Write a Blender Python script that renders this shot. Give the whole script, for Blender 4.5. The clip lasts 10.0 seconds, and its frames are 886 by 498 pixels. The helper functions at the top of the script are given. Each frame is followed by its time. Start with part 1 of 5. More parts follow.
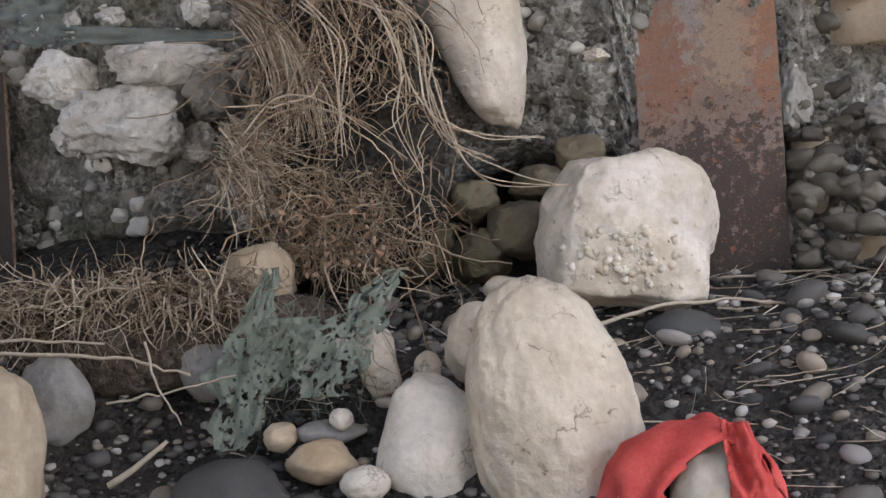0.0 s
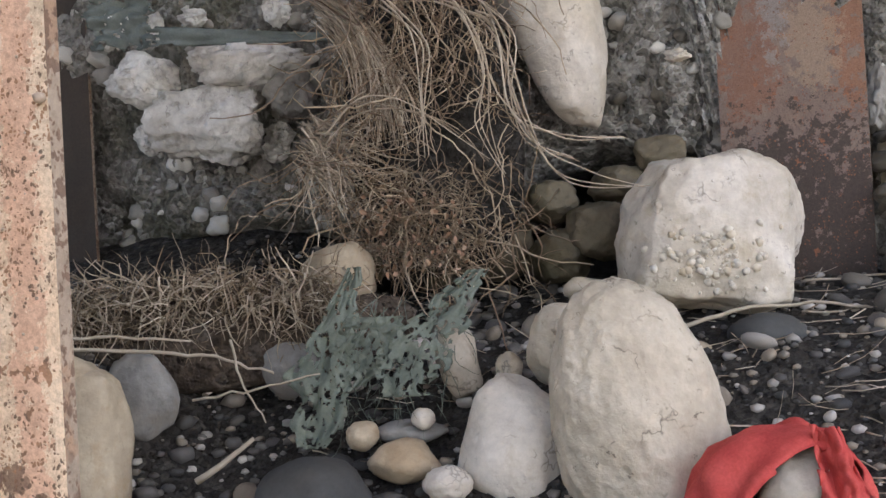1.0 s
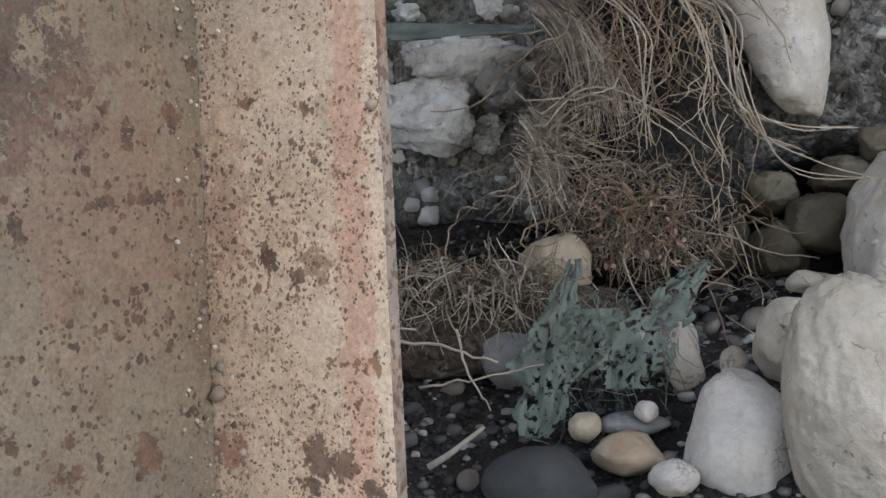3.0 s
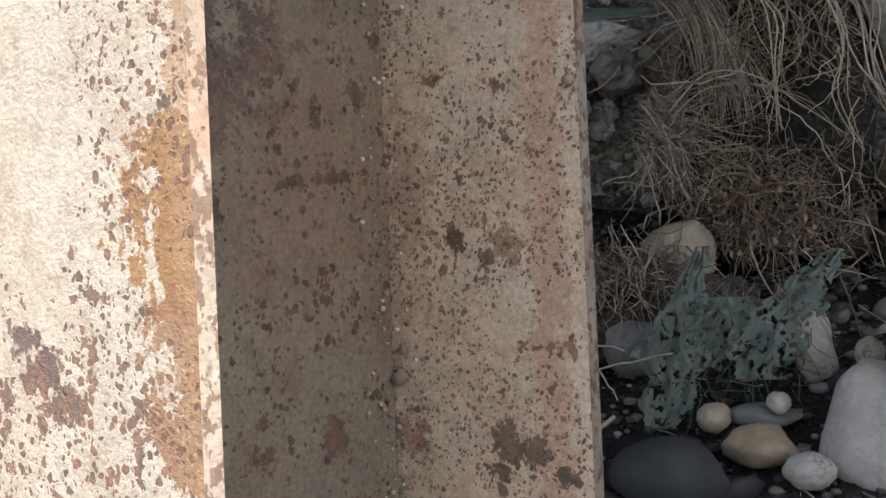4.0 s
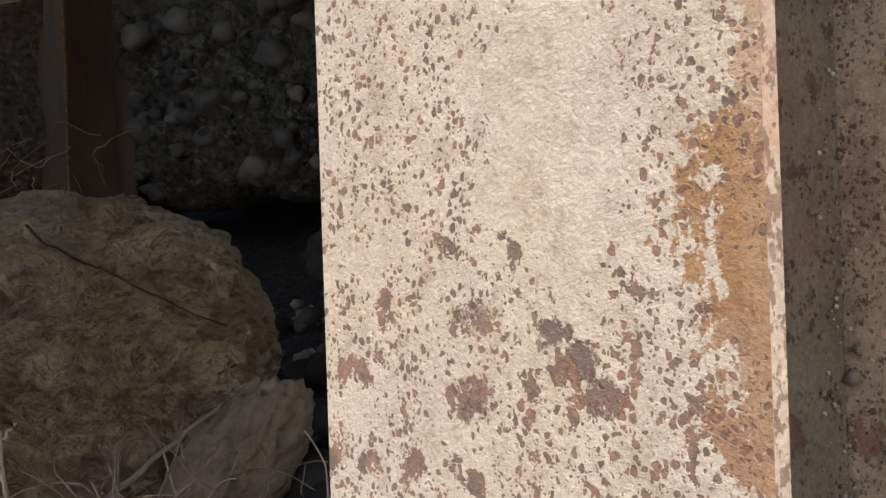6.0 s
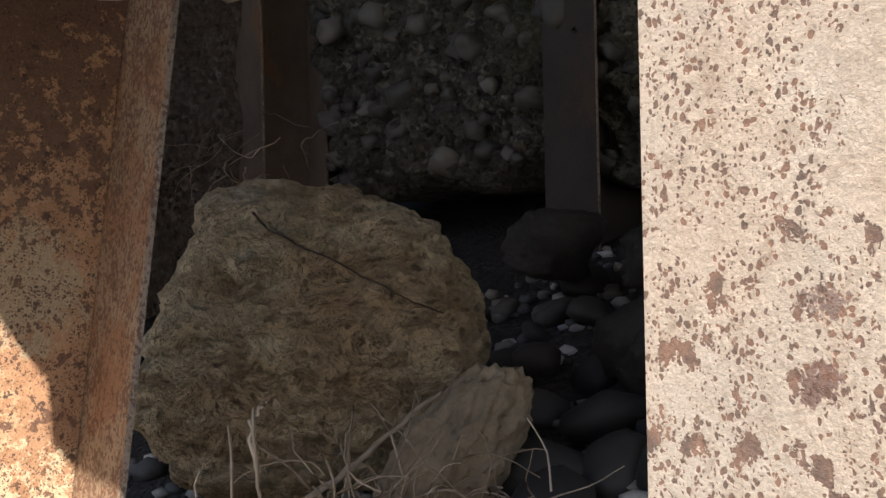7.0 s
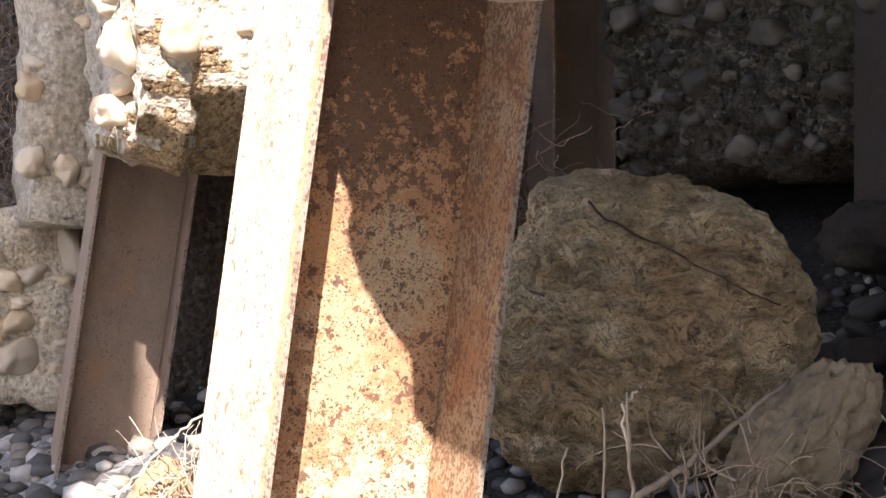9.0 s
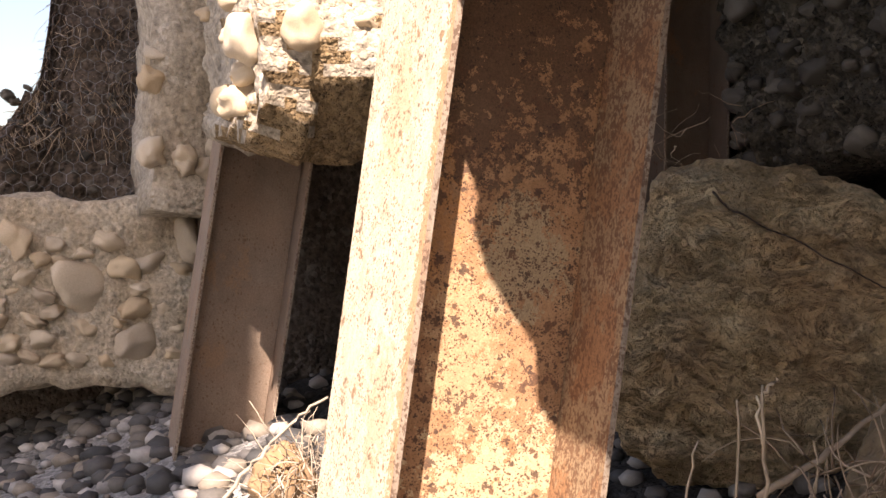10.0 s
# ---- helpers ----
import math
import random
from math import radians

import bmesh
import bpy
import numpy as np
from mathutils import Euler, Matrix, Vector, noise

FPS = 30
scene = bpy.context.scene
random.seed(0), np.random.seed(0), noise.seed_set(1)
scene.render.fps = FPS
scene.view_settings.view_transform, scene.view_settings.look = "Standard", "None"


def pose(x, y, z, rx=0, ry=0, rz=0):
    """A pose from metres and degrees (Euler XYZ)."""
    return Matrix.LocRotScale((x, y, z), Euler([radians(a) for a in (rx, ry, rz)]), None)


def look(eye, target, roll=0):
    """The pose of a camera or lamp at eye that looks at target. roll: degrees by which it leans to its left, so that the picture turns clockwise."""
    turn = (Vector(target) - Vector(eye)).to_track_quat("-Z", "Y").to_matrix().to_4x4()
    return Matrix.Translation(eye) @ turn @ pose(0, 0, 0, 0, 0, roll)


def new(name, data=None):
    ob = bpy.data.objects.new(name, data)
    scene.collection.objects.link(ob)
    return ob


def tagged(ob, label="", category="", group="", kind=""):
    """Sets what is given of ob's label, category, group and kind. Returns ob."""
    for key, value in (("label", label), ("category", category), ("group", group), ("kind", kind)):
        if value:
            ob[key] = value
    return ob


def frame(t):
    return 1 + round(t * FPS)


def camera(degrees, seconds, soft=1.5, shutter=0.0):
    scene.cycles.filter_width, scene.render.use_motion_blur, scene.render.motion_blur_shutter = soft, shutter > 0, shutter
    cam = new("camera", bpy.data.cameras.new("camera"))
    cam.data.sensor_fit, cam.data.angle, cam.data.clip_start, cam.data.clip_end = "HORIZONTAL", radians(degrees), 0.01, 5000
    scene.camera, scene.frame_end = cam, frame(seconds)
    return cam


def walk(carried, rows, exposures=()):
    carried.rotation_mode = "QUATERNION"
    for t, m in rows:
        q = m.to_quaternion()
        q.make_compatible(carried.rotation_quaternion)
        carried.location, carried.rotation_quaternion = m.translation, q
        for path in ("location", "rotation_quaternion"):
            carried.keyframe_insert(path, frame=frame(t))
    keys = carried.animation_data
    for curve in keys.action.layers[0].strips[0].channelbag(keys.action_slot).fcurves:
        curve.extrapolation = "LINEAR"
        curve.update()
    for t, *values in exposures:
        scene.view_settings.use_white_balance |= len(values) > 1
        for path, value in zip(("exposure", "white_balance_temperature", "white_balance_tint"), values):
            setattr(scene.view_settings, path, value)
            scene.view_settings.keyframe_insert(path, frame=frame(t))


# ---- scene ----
from mathutils.bvhtree import BVHTree

cam = camera(41.4, 10.0)
PATH = [
    (0, (-0.105, 0.047, 0.943), (-0.805, 1.921, 0.964), -3.5),
    (0.5, (-0.121, 0.04, 0.946), (-0.872, 1.894, 0.97), -3.3),
    (1, (-0.136, 0.034, 0.947), (-0.935, 1.867, 0.973), -3.1),
    (1.5, (-0.149, 0.026, 0.953), (-1.003, 1.835, 0.977), -3.1),
    (2, (-0.167, 0.011, 0.955), (-1.078, 1.792, 0.981), -3.2),
    (2.2, (-0.165, 0.003, 0.959), (-1.11, 1.766, 0.982), -3.2),
    (3.5, (-0.24, -0.029, 0.958), (-1.363, 1.626, 0.975), -2.4),
    (4, (-0.268, -0.039, 0.956), (-1.453, 1.572, 0.965), -2.5),
    (4.5, (-0.293, -0.058, 0.959), (-1.547, 1.5, 0.961), -2.4),
    (5, (-0.316, -0.079, 0.958), (-1.639, 1.421, 0.957), -2.2),
    (5.5, (-0.339, -0.095, 0.962), (-1.743, 1.329, 0.965), -2.2),
    (6, (-0.365, -0.126, 0.964), (-1.856, 1.207, 0.972), -1.9),
    (6.2, (-0.375, -0.137, 0.963), (-1.901, 1.156, 0.973), -1.8),
    (7.3, (-0.426, -0.23, 0.96), (-2.129, 0.819, 0.961), -0.9),
    (7.5, (-0.428, -0.247, 0.961), (-2.154, 0.762, 0.961), -0.7),
    (8, (-0.429, -0.289, 0.964), (-2.205, 0.631, 0.959), -0.4),
    (8.5, (-0.442, -0.329, 0.966), (-2.262, 0.5, 0.951), -0.2),
    (9, (-0.444, -0.367, 0.969), (-2.302, 0.374, 0.951), -0.0),
    (9.5, (-0.447, -0.394, 0.971), (-2.335, 0.265, 0.945), 0.2),
    (10, (-0.453, -0.411, 0.965), (-2.366, 0.173, 0.932), 0.4),
]
EXPOSURES = [(0.0, 2.8, 6300, 17), (1.6, 2.8, 6100, 15), (2.2, 2.8, 5750, 13), (3.5, 2.12, 5750, 11), (4.2, 1.58, 5700, 11), (5.0, 1.32, 6100, 13), (6.2, 1.2, 6000, 15), (7.5, 1.6, 6100, 17), (8.5, 2.1, 5900, 19), (9.2, 2.05, 6300, 21), (10.0, 1.65, 6950, 25)]
walk(cam, [(t, look(eye, target, roll)) for t, eye, target, roll in PATH], EXPOSURES)

# ---- sky and sun ----
SUN_TO = Vector((0.94, -0.34, 1.3)).normalized()
world = bpy.data.worlds.new("sky")
scene.world = world
world.use_nodes = True
wn = world.node_tree
sky = wn.nodes.new("ShaderNodeTexSky")
sky.sky_type = "NISHITA"
sky.sun_disc = False
sky.sun_elevation = math.asin(SUN_TO.z)
sky.sun_rotation = math.atan2(SUN_TO.x, SUN_TO.y)
sky.air_density, sky.dust_density = 1.2, 2.0
wn.links.new(sky.outputs[0], wn.nodes["Background"].inputs[0])
wn.nodes["Background"].inputs[1].default_value = 0.08
lamp = bpy.data.lights.new("sun", "SUN")
lamp.energy, lamp.angle, lamp.color = 5.0, radians(0.5), (1.0, 0.93, 0.82)
sun = new("sun", lamp)
sun.matrix_world = look(SUN_TO * 20, (0, 0, 0))


# ---- materials ----
class Nodes:
    """Short helpers to wire one node material."""
    def __init__(self, name, rough=0.8, metal=0.0):
        self.mat = bpy.data.materials.new(name)
        self.mat.use_nodes = True
        self.t = self.mat.node_tree
        self.b = self.t.nodes["Principled BSDF"]
        self.b.inputs["Roughness"].default_value = rough
        self.b.inputs["Metallic"].default_value = metal
        self.b.inputs["Specular IOR Level"].default_value = 0.3
        self.co = self.t.nodes.new("ShaderNodeTexCoord").outputs["Object"]

    def node(self, kind, **inputs):
        n = self.t.nodes.new(kind)
        for k, v in inputs.items():
            self.put(n.inputs[k.replace("_", " ")], v)
        return n

    def put(self, sock, v):
        if isinstance(v, bpy.types.NodeSocket):
            self.t.links.new(v, sock)
        else:
            sock.default_value = v

    def shifted(self, stretch=(1, 1, 1)):
        """Object coordinates, moved by each object's random number."""
        rnd = self.node("ShaderNodeObjectInfo").outputs["Random"]
        add = self.node("ShaderNodeVectorMath")
        add.operation = "MULTIPLY_ADD"
        self.put(add.inputs[0], self.co)
        add.inputs[1].default_value = stretch
        mul = self.node("ShaderNodeMath")
        mul.operation = "MULTIPLY"
        self.put(mul.inputs[0], rnd)
        mul.inputs[1].default_value = 37.0
        self.put(add.inputs[2], mul.outputs[0])
        return add.outputs[0]

    def noise(self, scale, detail=4.0, rough=0.6, co=None):
        n = self.node("ShaderNodeTexNoise", Vector=co or self.co, Scale=scale, Detail=detail, Roughness=rough)
        return n.outputs["Fac"]

    def voronoi(self, scale, co=None, out="Distance", feature="F1"):
        n = self.t.nodes.new("ShaderNodeTexVoronoi")
        n.feature = feature
        self.put(n.inputs["Vector"], co or self.co)
        n.inputs["Scale"].default_value = scale
        return n.outputs[out]

    def ramp(self, fac, *stops):
        n = self.t.nodes.new("ShaderNodeValToRGB")
        e = n.color_ramp.elements
        while len(e) < len(stops):
            e.new(0.5)
        for el, (p, c) in zip(e, stops):
            el.position = p
            el.color = (*c, 1) if isinstance(c, tuple) else (c, c, c, 1)
        self.put(n.inputs[0], fac)
        return n.outputs[0]

    def mix(self, fac, a, b, how="MIX"):
        n = self.t.nodes.new("ShaderNodeMix")
        n.data_type, n.blend_type = "RGBA", how
        self.put(n.inputs[0], fac)
        for sock, v in ((n.inputs[6], a), (n.inputs[7], b)):
            self.put(sock, (*v, 1) if isinstance(v, tuple) else v)
        return n.outputs[2]

    def math(self, how, a, b=0.0):
        n = self.t.nodes.new("ShaderNodeMath")
        n.operation = how
        self.put(n.inputs[0], a)
        self.put(n.inputs[1], b)
        return n.outputs[0]

    def done(self, colour, bumps=(), rough=None):
        self.put(self.b.inputs["Base Color"], colour)
        if rough is not None:
            self.put(self.b.inputs["Roughness"], rough)
        last = None
        for height, strength, dist in bumps:
            n = self.node("ShaderNodeBump", Strength=strength, Distance=dist)
            self.put(n.inputs["Height"], height)
            if last:
                self.put(n.inputs["Normal"], last)
            last = n.outputs[0]
        if last:
            self.put(self.b.inputs["Normal"], last)
        return self.mat


def stone_material(name, light, dark, stain, pit=0.3, grain=60.0, bump=0.5, vein=0.35):
    """Weathered limestone: mottled body, stains, small pits and scratches."""
    n = Nodes(name, 0.85)
    co = n.shifted()
    body = n.ramp(n.noise(7, 6, 0.65, co), (0.3, dark), (0.62, light))
    body = n.mix(n.ramp(n.noise(3.1, 3, 0.5, co), (0.5, 0.0), (0.72, 0.75)), body, stain)
    fine = n.noise(grain, 5, 0.7, co)
    body = n.mix(0.35, body, n.ramp(fine, (0.25, 0.35), (0.7, 1.0)), "MULTIPLY")
    crack = n.math("MULTIPLY", n.ramp(n.noise(9, 4, 0.6, co), (0.487, 0.0), (0.5, vein), (0.513, 0.0)), n.ramp(n.noise(13, 3, 0.6, co), (0.5, 0.0), (0.6, 1.0)))
    marks = n.math("MAXIMUM", crack, n.ramp(n.noise(40, 4, 0.75, co), (0.3, vein), (0.36, 0.0)))
    body = n.mix(marks, body, (0.1, 0.08, 0.06))
    body = n.mix(n.ramp(n.noise(17, 5, 0.7, co), (0.54, 0.0), (0.68, 0.5)), body, tuple(c * 0.75 for c in stain))
    pits = n.voronoi(34, co)
    return n.done(body, [(n.noise(11, 5, 0.6, co), bump, 0.02), (n.ramp(pits, (0.0, 0.0), (0.35, 1.0)), pit, 0.006), (fine, 0.35, 0.003)])


def boulder_material():
    """Brown tufa: pale ochre ridges; the shade in pits and slanting creases is put into the colour."""
    n = Nodes("pitted_brown_boulder", 0.92)
    co = n.co
    warp = n.node("ShaderNodeVectorMath")
    warp.operation = "MULTIPLY_ADD"
    n.put(warp.inputs[0], n.node("ShaderNodeTexNoise", Vector=co, Scale=11.0, Detail=4.0).outputs["Color"])
    warp.inputs[1].default_value = (0.09, 0.09, 0.09)
    n.put(warp.inputs[2], co)
    bent = warp.outputs[0]
    slant = n.node("ShaderNodeMapping", Vector=bent, Rotation=(0.5, 0.6, 0.0), Scale=(0.8, 0.8, 2.6)).outputs[0]
    body = n.ramp(n.noise(6, 7, 0.72, slant), (0.28, (0.5, 0.33, 0.16)), (0.5, (0.8, 0.6, 0.34)), (0.7, (0.9, 0.75, 0.49)))
    body = n.mix(n.ramp(n.noise(2.4, 4, 0.6, co), (0.5, 0.0), (0.66, 0.6)), body, (0.4, 0.22, 0.1))
    pit = n.ramp(n.voronoi(26, bent), (0.1, 0.0), (0.46, 1.0))
    pit2 = n.ramp(n.voronoi(64, bent), (0.1, 0.0), (0.5, 1.0))
    crease = n.ramp(n.noise(17, 6, 0.7, slant), (0.36, 0.0), (0.5, 1.0))
    # Creases, pits and holes get their shade as colour, besides the bumps.
    body = n.mix(n.math("MULTIPLY", n.math("SUBTRACT", 1.0, crease), 0.4), body, (0.2, 0.135, 0.075))
    body = n.mix(n.math("MULTIPLY", n.math("SUBTRACT", 1.0, pit2), 0.2), body, (0.2, 0.14, 0.08))
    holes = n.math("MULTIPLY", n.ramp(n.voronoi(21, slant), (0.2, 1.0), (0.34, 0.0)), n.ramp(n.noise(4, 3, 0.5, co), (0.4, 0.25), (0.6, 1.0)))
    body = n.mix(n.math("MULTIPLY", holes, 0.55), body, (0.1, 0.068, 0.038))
    body = n.mix(0.5, body, n.ramp(n.noise(75, 5, 0.75, co), (0.32, 0.6), (0.58, 1.0)), "MULTIPLY")
    return n.done(body, [(pit, 1.0, 0.05), (holes, 1.0, -0.03), (crease, 1.0, 0.04), (pit2, 0.9, 0.018), (n.noise(40, 6, 0.75, bent), 1.0, 0.03)])


def steel_material(name, paint, rust, deep, cover, scale=1.0, orange=(0.42, 0.19, 0.06), orange_at=0.62, specks=0.5):
    """Old paint and scale on rusted steel: cover is where rust begins."""
    n = Nodes(name, 0.78, 0.0)
    co = n.shifted()
    warp = n.node("ShaderNodeVectorMath")
    warp.operation = "MULTIPLY_ADD"
    n.put(warp.inputs[0], n.node("ShaderNodeTexNoise", Vector=co, Scale=60.0, Detail=4.0).outputs["Color"])
    warp.inputs[1].default_value = (0.009, 0.009, 0.009)
    n.put(warp.inputs[2], co)
    streak = n.node("ShaderNodeMapping", Vector=warp.outputs[0], Scale=(1.0, 1.0, 0.7)).outputs[0]
    base = n.mix(n.ramp(n.noise(11 * scale, 6, 0.65, streak), (0.35, 0.0), (0.65, 1.0)), paint, tuple(c * 0.74 for c in paint))
    base = n.mix(n.ramp(n.noise(5, 4, 0.6, co), (0.45, 0.0), (0.65, 0.6)), base, (paint[0] * 0.95, paint[1] * 0.84, paint[2] * 0.78))
    tone = n.ramp(n.noise(3.7 * scale, 6, 0.72, streak), (orange_at, 0.0), (orange_at + 0.04, 0.85))
    base = n.mix(tone, base, orange)
    spots = n.noise(75 * scale, 3, 0.55, streak)
    big = n.noise(13 * scale, 5, 0.7, streak)
    both = n.math("ADD", n.math("MULTIPLY", spots, 0.6), n.math("MULTIPLY", big, 0.4))
    mask = n.ramp(both, (cover, 0.0), (cover + 0.025, 1.0))
    base = n.mix(n.math("MULTIPLY", mask, 0.85), base, n.mix(n.noise(90, 3, 0.6, co), deep, rust))
    dots = None
    for grain, share, reach in ((60 * scale, specks * 0.4, 0.4), (150 * scale, specks * 0.7, 0.4)):
        cell = n.voronoi(grain, streak)
        keep = n.ramp(n.node("ShaderNodeSeparateColor", Color=n.voronoi(grain, streak, "Color")).outputs[0], (1.0 - share, 0.0), (1.02 - share, 1.0))
        one = n.math("MULTIPLY", n.ramp(cell, (reach * 0.6, 1.0), (reach, 0.0)), keep)
        dots = n.math("MAXIMUM", dots, one) if dots else one
    where = n.ramp(n.noise(7 * scale, 4, 0.6, co), (0.34, 0.0), (0.56, 1.0))
    dots = n.math("MULTIPLY", dots, where)
    base = n.mix(n.math("MULTIPLY", dots, 0.9), base, n.mix(n.noise(40, 2, 0.5, co), deep, rust))
    fine = n.noise(210, 5, 0.7, co)
    base = n.mix(0.55, base, n.ramp(fine, (0.3, 0.45), (0.62, 1.0)), "MULTIPLY")
    return n.done(base, [(mask, 0.2, -0.0015), (dots, 0.3, -0.0015), (fine, 0.45, 0.0015), (n.noise(26, 6, 0.75, co), 0.22, 0.004)])


def plate_material(name, paint, worn, rust, deep, axis=0, layers=((90, 0.3, 0.5), (190, 0.34, 0.5)), blotch=0.62, low=None, clear=None, blots=(), grain=0.5):
    """Flaking paint on a steel plate. axis: the part's own axis across the plate; layers: sizes and shares of rust specks; blotch: where larger
    flakes are gone, below the height low; clear: middle and radii of a spot with few specks; blots: stains, each by middle, radii, colour and strength."""
    n = Nodes(name, 0.82)
    sep = n.node("ShaderNodeSeparateXYZ", Vector=n.co)
    across, up = sep.outputs[axis], sep.outputs[2]
    warp = n.node("ShaderNodeVectorMath")
    warp.operation = "MULTIPLY_ADD"
    n.put(warp.inputs[0], n.node("ShaderNodeTexNoise", Vector=n.co, Scale=130.0, Detail=4.0).outputs["Color"])
    warp.inputs[1].default_value = (0.008, 0.008, 0.008)
    n.put(warp.inputs[2], n.co)
    co = warp.outputs[0]

    def oval(mid_a, mid_z, ra, rz, torn):
        da = n.math("DIVIDE", n.math("SUBTRACT", across, mid_a), ra)
        dz = n.math("DIVIDE", n.math("SUBTRACT", up, mid_z), rz)
        far = n.math("ADD", n.math("MULTIPLY", da, da), n.math("MULTIPLY", dz, dz))
        edge = n.noise(max(34, min(190, 1.1 / min(ra, rz))), 6, 0.75, co)
        return n.math("ADD", far, n.math("MULTIPLY", n.math("SUBTRACT", edge, 0.5), torn))

    base = n.mix(n.ramp(n.noise(13, 6, 0.7, co), (0.38, 0.0), (0.62, 1.0)), paint, worn)
    base = n.mix(n.ramp(n.noise(5.5, 3, 0.6), (0.42, 0.0), (0.62, 0.55)), base, (paint[0] * 0.98, paint[1] * 0.87, paint[2] * 0.8))
    base = n.mix(n.ramp(n.noise(28, 5, 0.7), (0.52, 0.0), (0.66, 0.6)), base, (paint[0] * 0.64, paint[1] * 0.56, paint[2] * 0.5))
    base = n.mix(n.ramp(n.noise(95, 4, 0.7), (0.5, 0.0), (0.66, 0.5)), base, (paint[0] * 0.58, paint[1] * 0.52, paint[2] * 0.46))
    for mid_a, mid_z, ra, rz, colour, amount in blots:
        stain = n.mix(n.noise(120, 4, 0.7), tuple(c * 0.55 for c in colour), tuple(min(1.0, c * 1.35) for c in colour))
        base = n.mix(n.ramp(oval(mid_a, mid_z, ra, rz, 8.5), (0.85, amount), (1.1, 0.0)), base, stain)
    where = n.ramp(n.noise(16, 4, 0.65), (0.34, 0.15), (0.55, 1.0))
    if clear:
        where = n.math("MULTIPLY", where, n.ramp(oval(*clear, 5.0), (0.4, 0.3), (1.5, 1.0)))
    marks = None
    for scale, size, share in layers:
        tint = n.node("ShaderNodeSeparateColor", Color=n.voronoi(scale, co, "Color"))
        keep = n.ramp(n.math("MULTIPLY", tint.outputs[0], where), (1 - share, 0.0), (1.03 - share, 1.0))
        reach = n.math("MULTIPLY", n.math("ADD", tint.outputs[1], 0.35), size)
        spot = n.ramp(n.math("SUBTRACT", reach, n.voronoi(scale, co)), (0.0, 0.0), (0.05, 1.0))
        one = n.math("MULTIPLY", keep, spot)
        marks = n.math("MAXIMUM", marks, one) if marks else one
    flakes = n.noise(38, 5, 0.62, co)
    if low is not None:
        flakes = n.math("SUBTRACT", flakes, n.ramp(n.math("ADD", n.math("SUBTRACT", up, low), n.math("MULTIPLY", n.noise(14), 0.12)), (0.06, 0.0), (0.12, 0.13)))
    marks = n.math("MAXIMUM", marks, n.ramp(flakes, (blotch, 0.0), (blotch + 0.012, 1.0)))
    bare = n.mix(n.ramp(n.noise(48, 4, 0.7), (0.38, 0.0), (0.6, 1.0)), deep, rust)
    base = n.mix(n.math("MULTIPLY", marks, 0.9), base, bare)
    fine = n.noise(330, 4, 0.75)
    base = n.mix(grain, base, n.ramp(fine, (0.32, 0.42), (0.6, 1.0)), "MULTIPLY")
    return n.done(base, [(marks, 0.45, -0.0015), (fine, 0.5, 0.0012), (n.noise(70, 5, 0.75), 0.35, 0.003), (n.noise(18, 4, 0.6), 0.15, 0.004)])


def grit_material(name, dark, mid, light, size=55.0, bump=0.9, moss=(0.1, 0.1, 0.05)):
    """Rough concrete or soil full of gravel of several sizes."""
    n = Nodes(name, 0.92)
    co = n.co
    cell = n.voronoi(size, co, "Color")
    dist = n.voronoi(size, co)
    dist2 = n.voronoi(size * 2.7, co)
    grey = n.ramp(n.node("ShaderNodeSeparateColor", Color=cell).outputs[0], (0.0, dark), (0.6, mid), (0.97, light))
    body = n.mix(n.ramp(n.noise(9, 5, 0.65, co), (0.38, 0.25), (0.62, 0.95)), grey, mid)
    body = n.mix(n.ramp(n.noise(2.6, 4, 0.6, co), (0.5, 0.0), (0.68, 0.7)), body, moss)
    body = n.mix(0.75, body, n.ramp(n.noise(36, 5, 0.75, co), (0.3, 0.22), (0.66, 1.0)), "MULTIPLY")
    return n.done(body, [(n.ramp(dist, (0.0, 1.0), (0.6, 0.0)), bump, 0.014), (n.ramp(dist2, (0.0, 1.0), (0.6, 0.0)), bump * 0.7, 0.006), (n.noise(16, 6, 0.7, co), 0.8, 0.02)])


def pebble_material(name, *shades):
    """Smooth pebbles whose shade differs from piece to piece."""
    n = Nodes(name, 0.65)
    rnd = n.node("ShaderNodeObjectInfo").outputs["Random"]
    isl = n.node("ShaderNodeNewGeometry").outputs["Random Per Island"]
    mixd = n.math("FRACT", n.math("ADD", rnd, isl))
    col = n.ramp(mixd, *[(i / (len(shades) - 1), c) for i, c in enumerate(shades)])
    co = n.shifted()
    col = n.mix(0.5, col, n.ramp(n.noise(45, 5, 0.7, co), (0.3, 0.45), (0.65, 1.0)), "MULTIPLY")
    return n.done(col, [(n.noise(60, 4, 0.7, co), 0.35, 0.004)])


def fibre_material(name, *shades):
    n = Nodes(name, 0.8)
    isl = n.node("ShaderNodeNewGeometry").outputs["Random Per Island"]
    col = n.ramp(isl, *[(i / (len(shades) - 1), c) for i, c in enumerate(shades)])
    col = n.mix(0.4, col, n.ramp(n.noise(70, 3, 0.6), (0.3, 0.4), (0.7, 1.0)), "MULTIPLY")
    return n.done(col)


def cloth_material(name, light, dark, weave=900.0):
    n = Nodes(name, 0.95)
    n.b.inputs["Specular IOR Level"].default_value = 0.1
    col = n.ramp(n.noise(14, 5, 0.65), (0.3, dark), (0.7, light))
    wave = n.noise(weave / 4, 2, 0.5)
    return n.done(n.mix(0.3, col, n.ramp(wave, (0.3, 0.5), (0.7, 1.0)), "MULTIPLY"), [(wave, 0.3, 0.001), (n.noise(40, 4, 0.6), 0.7, 0.006)])


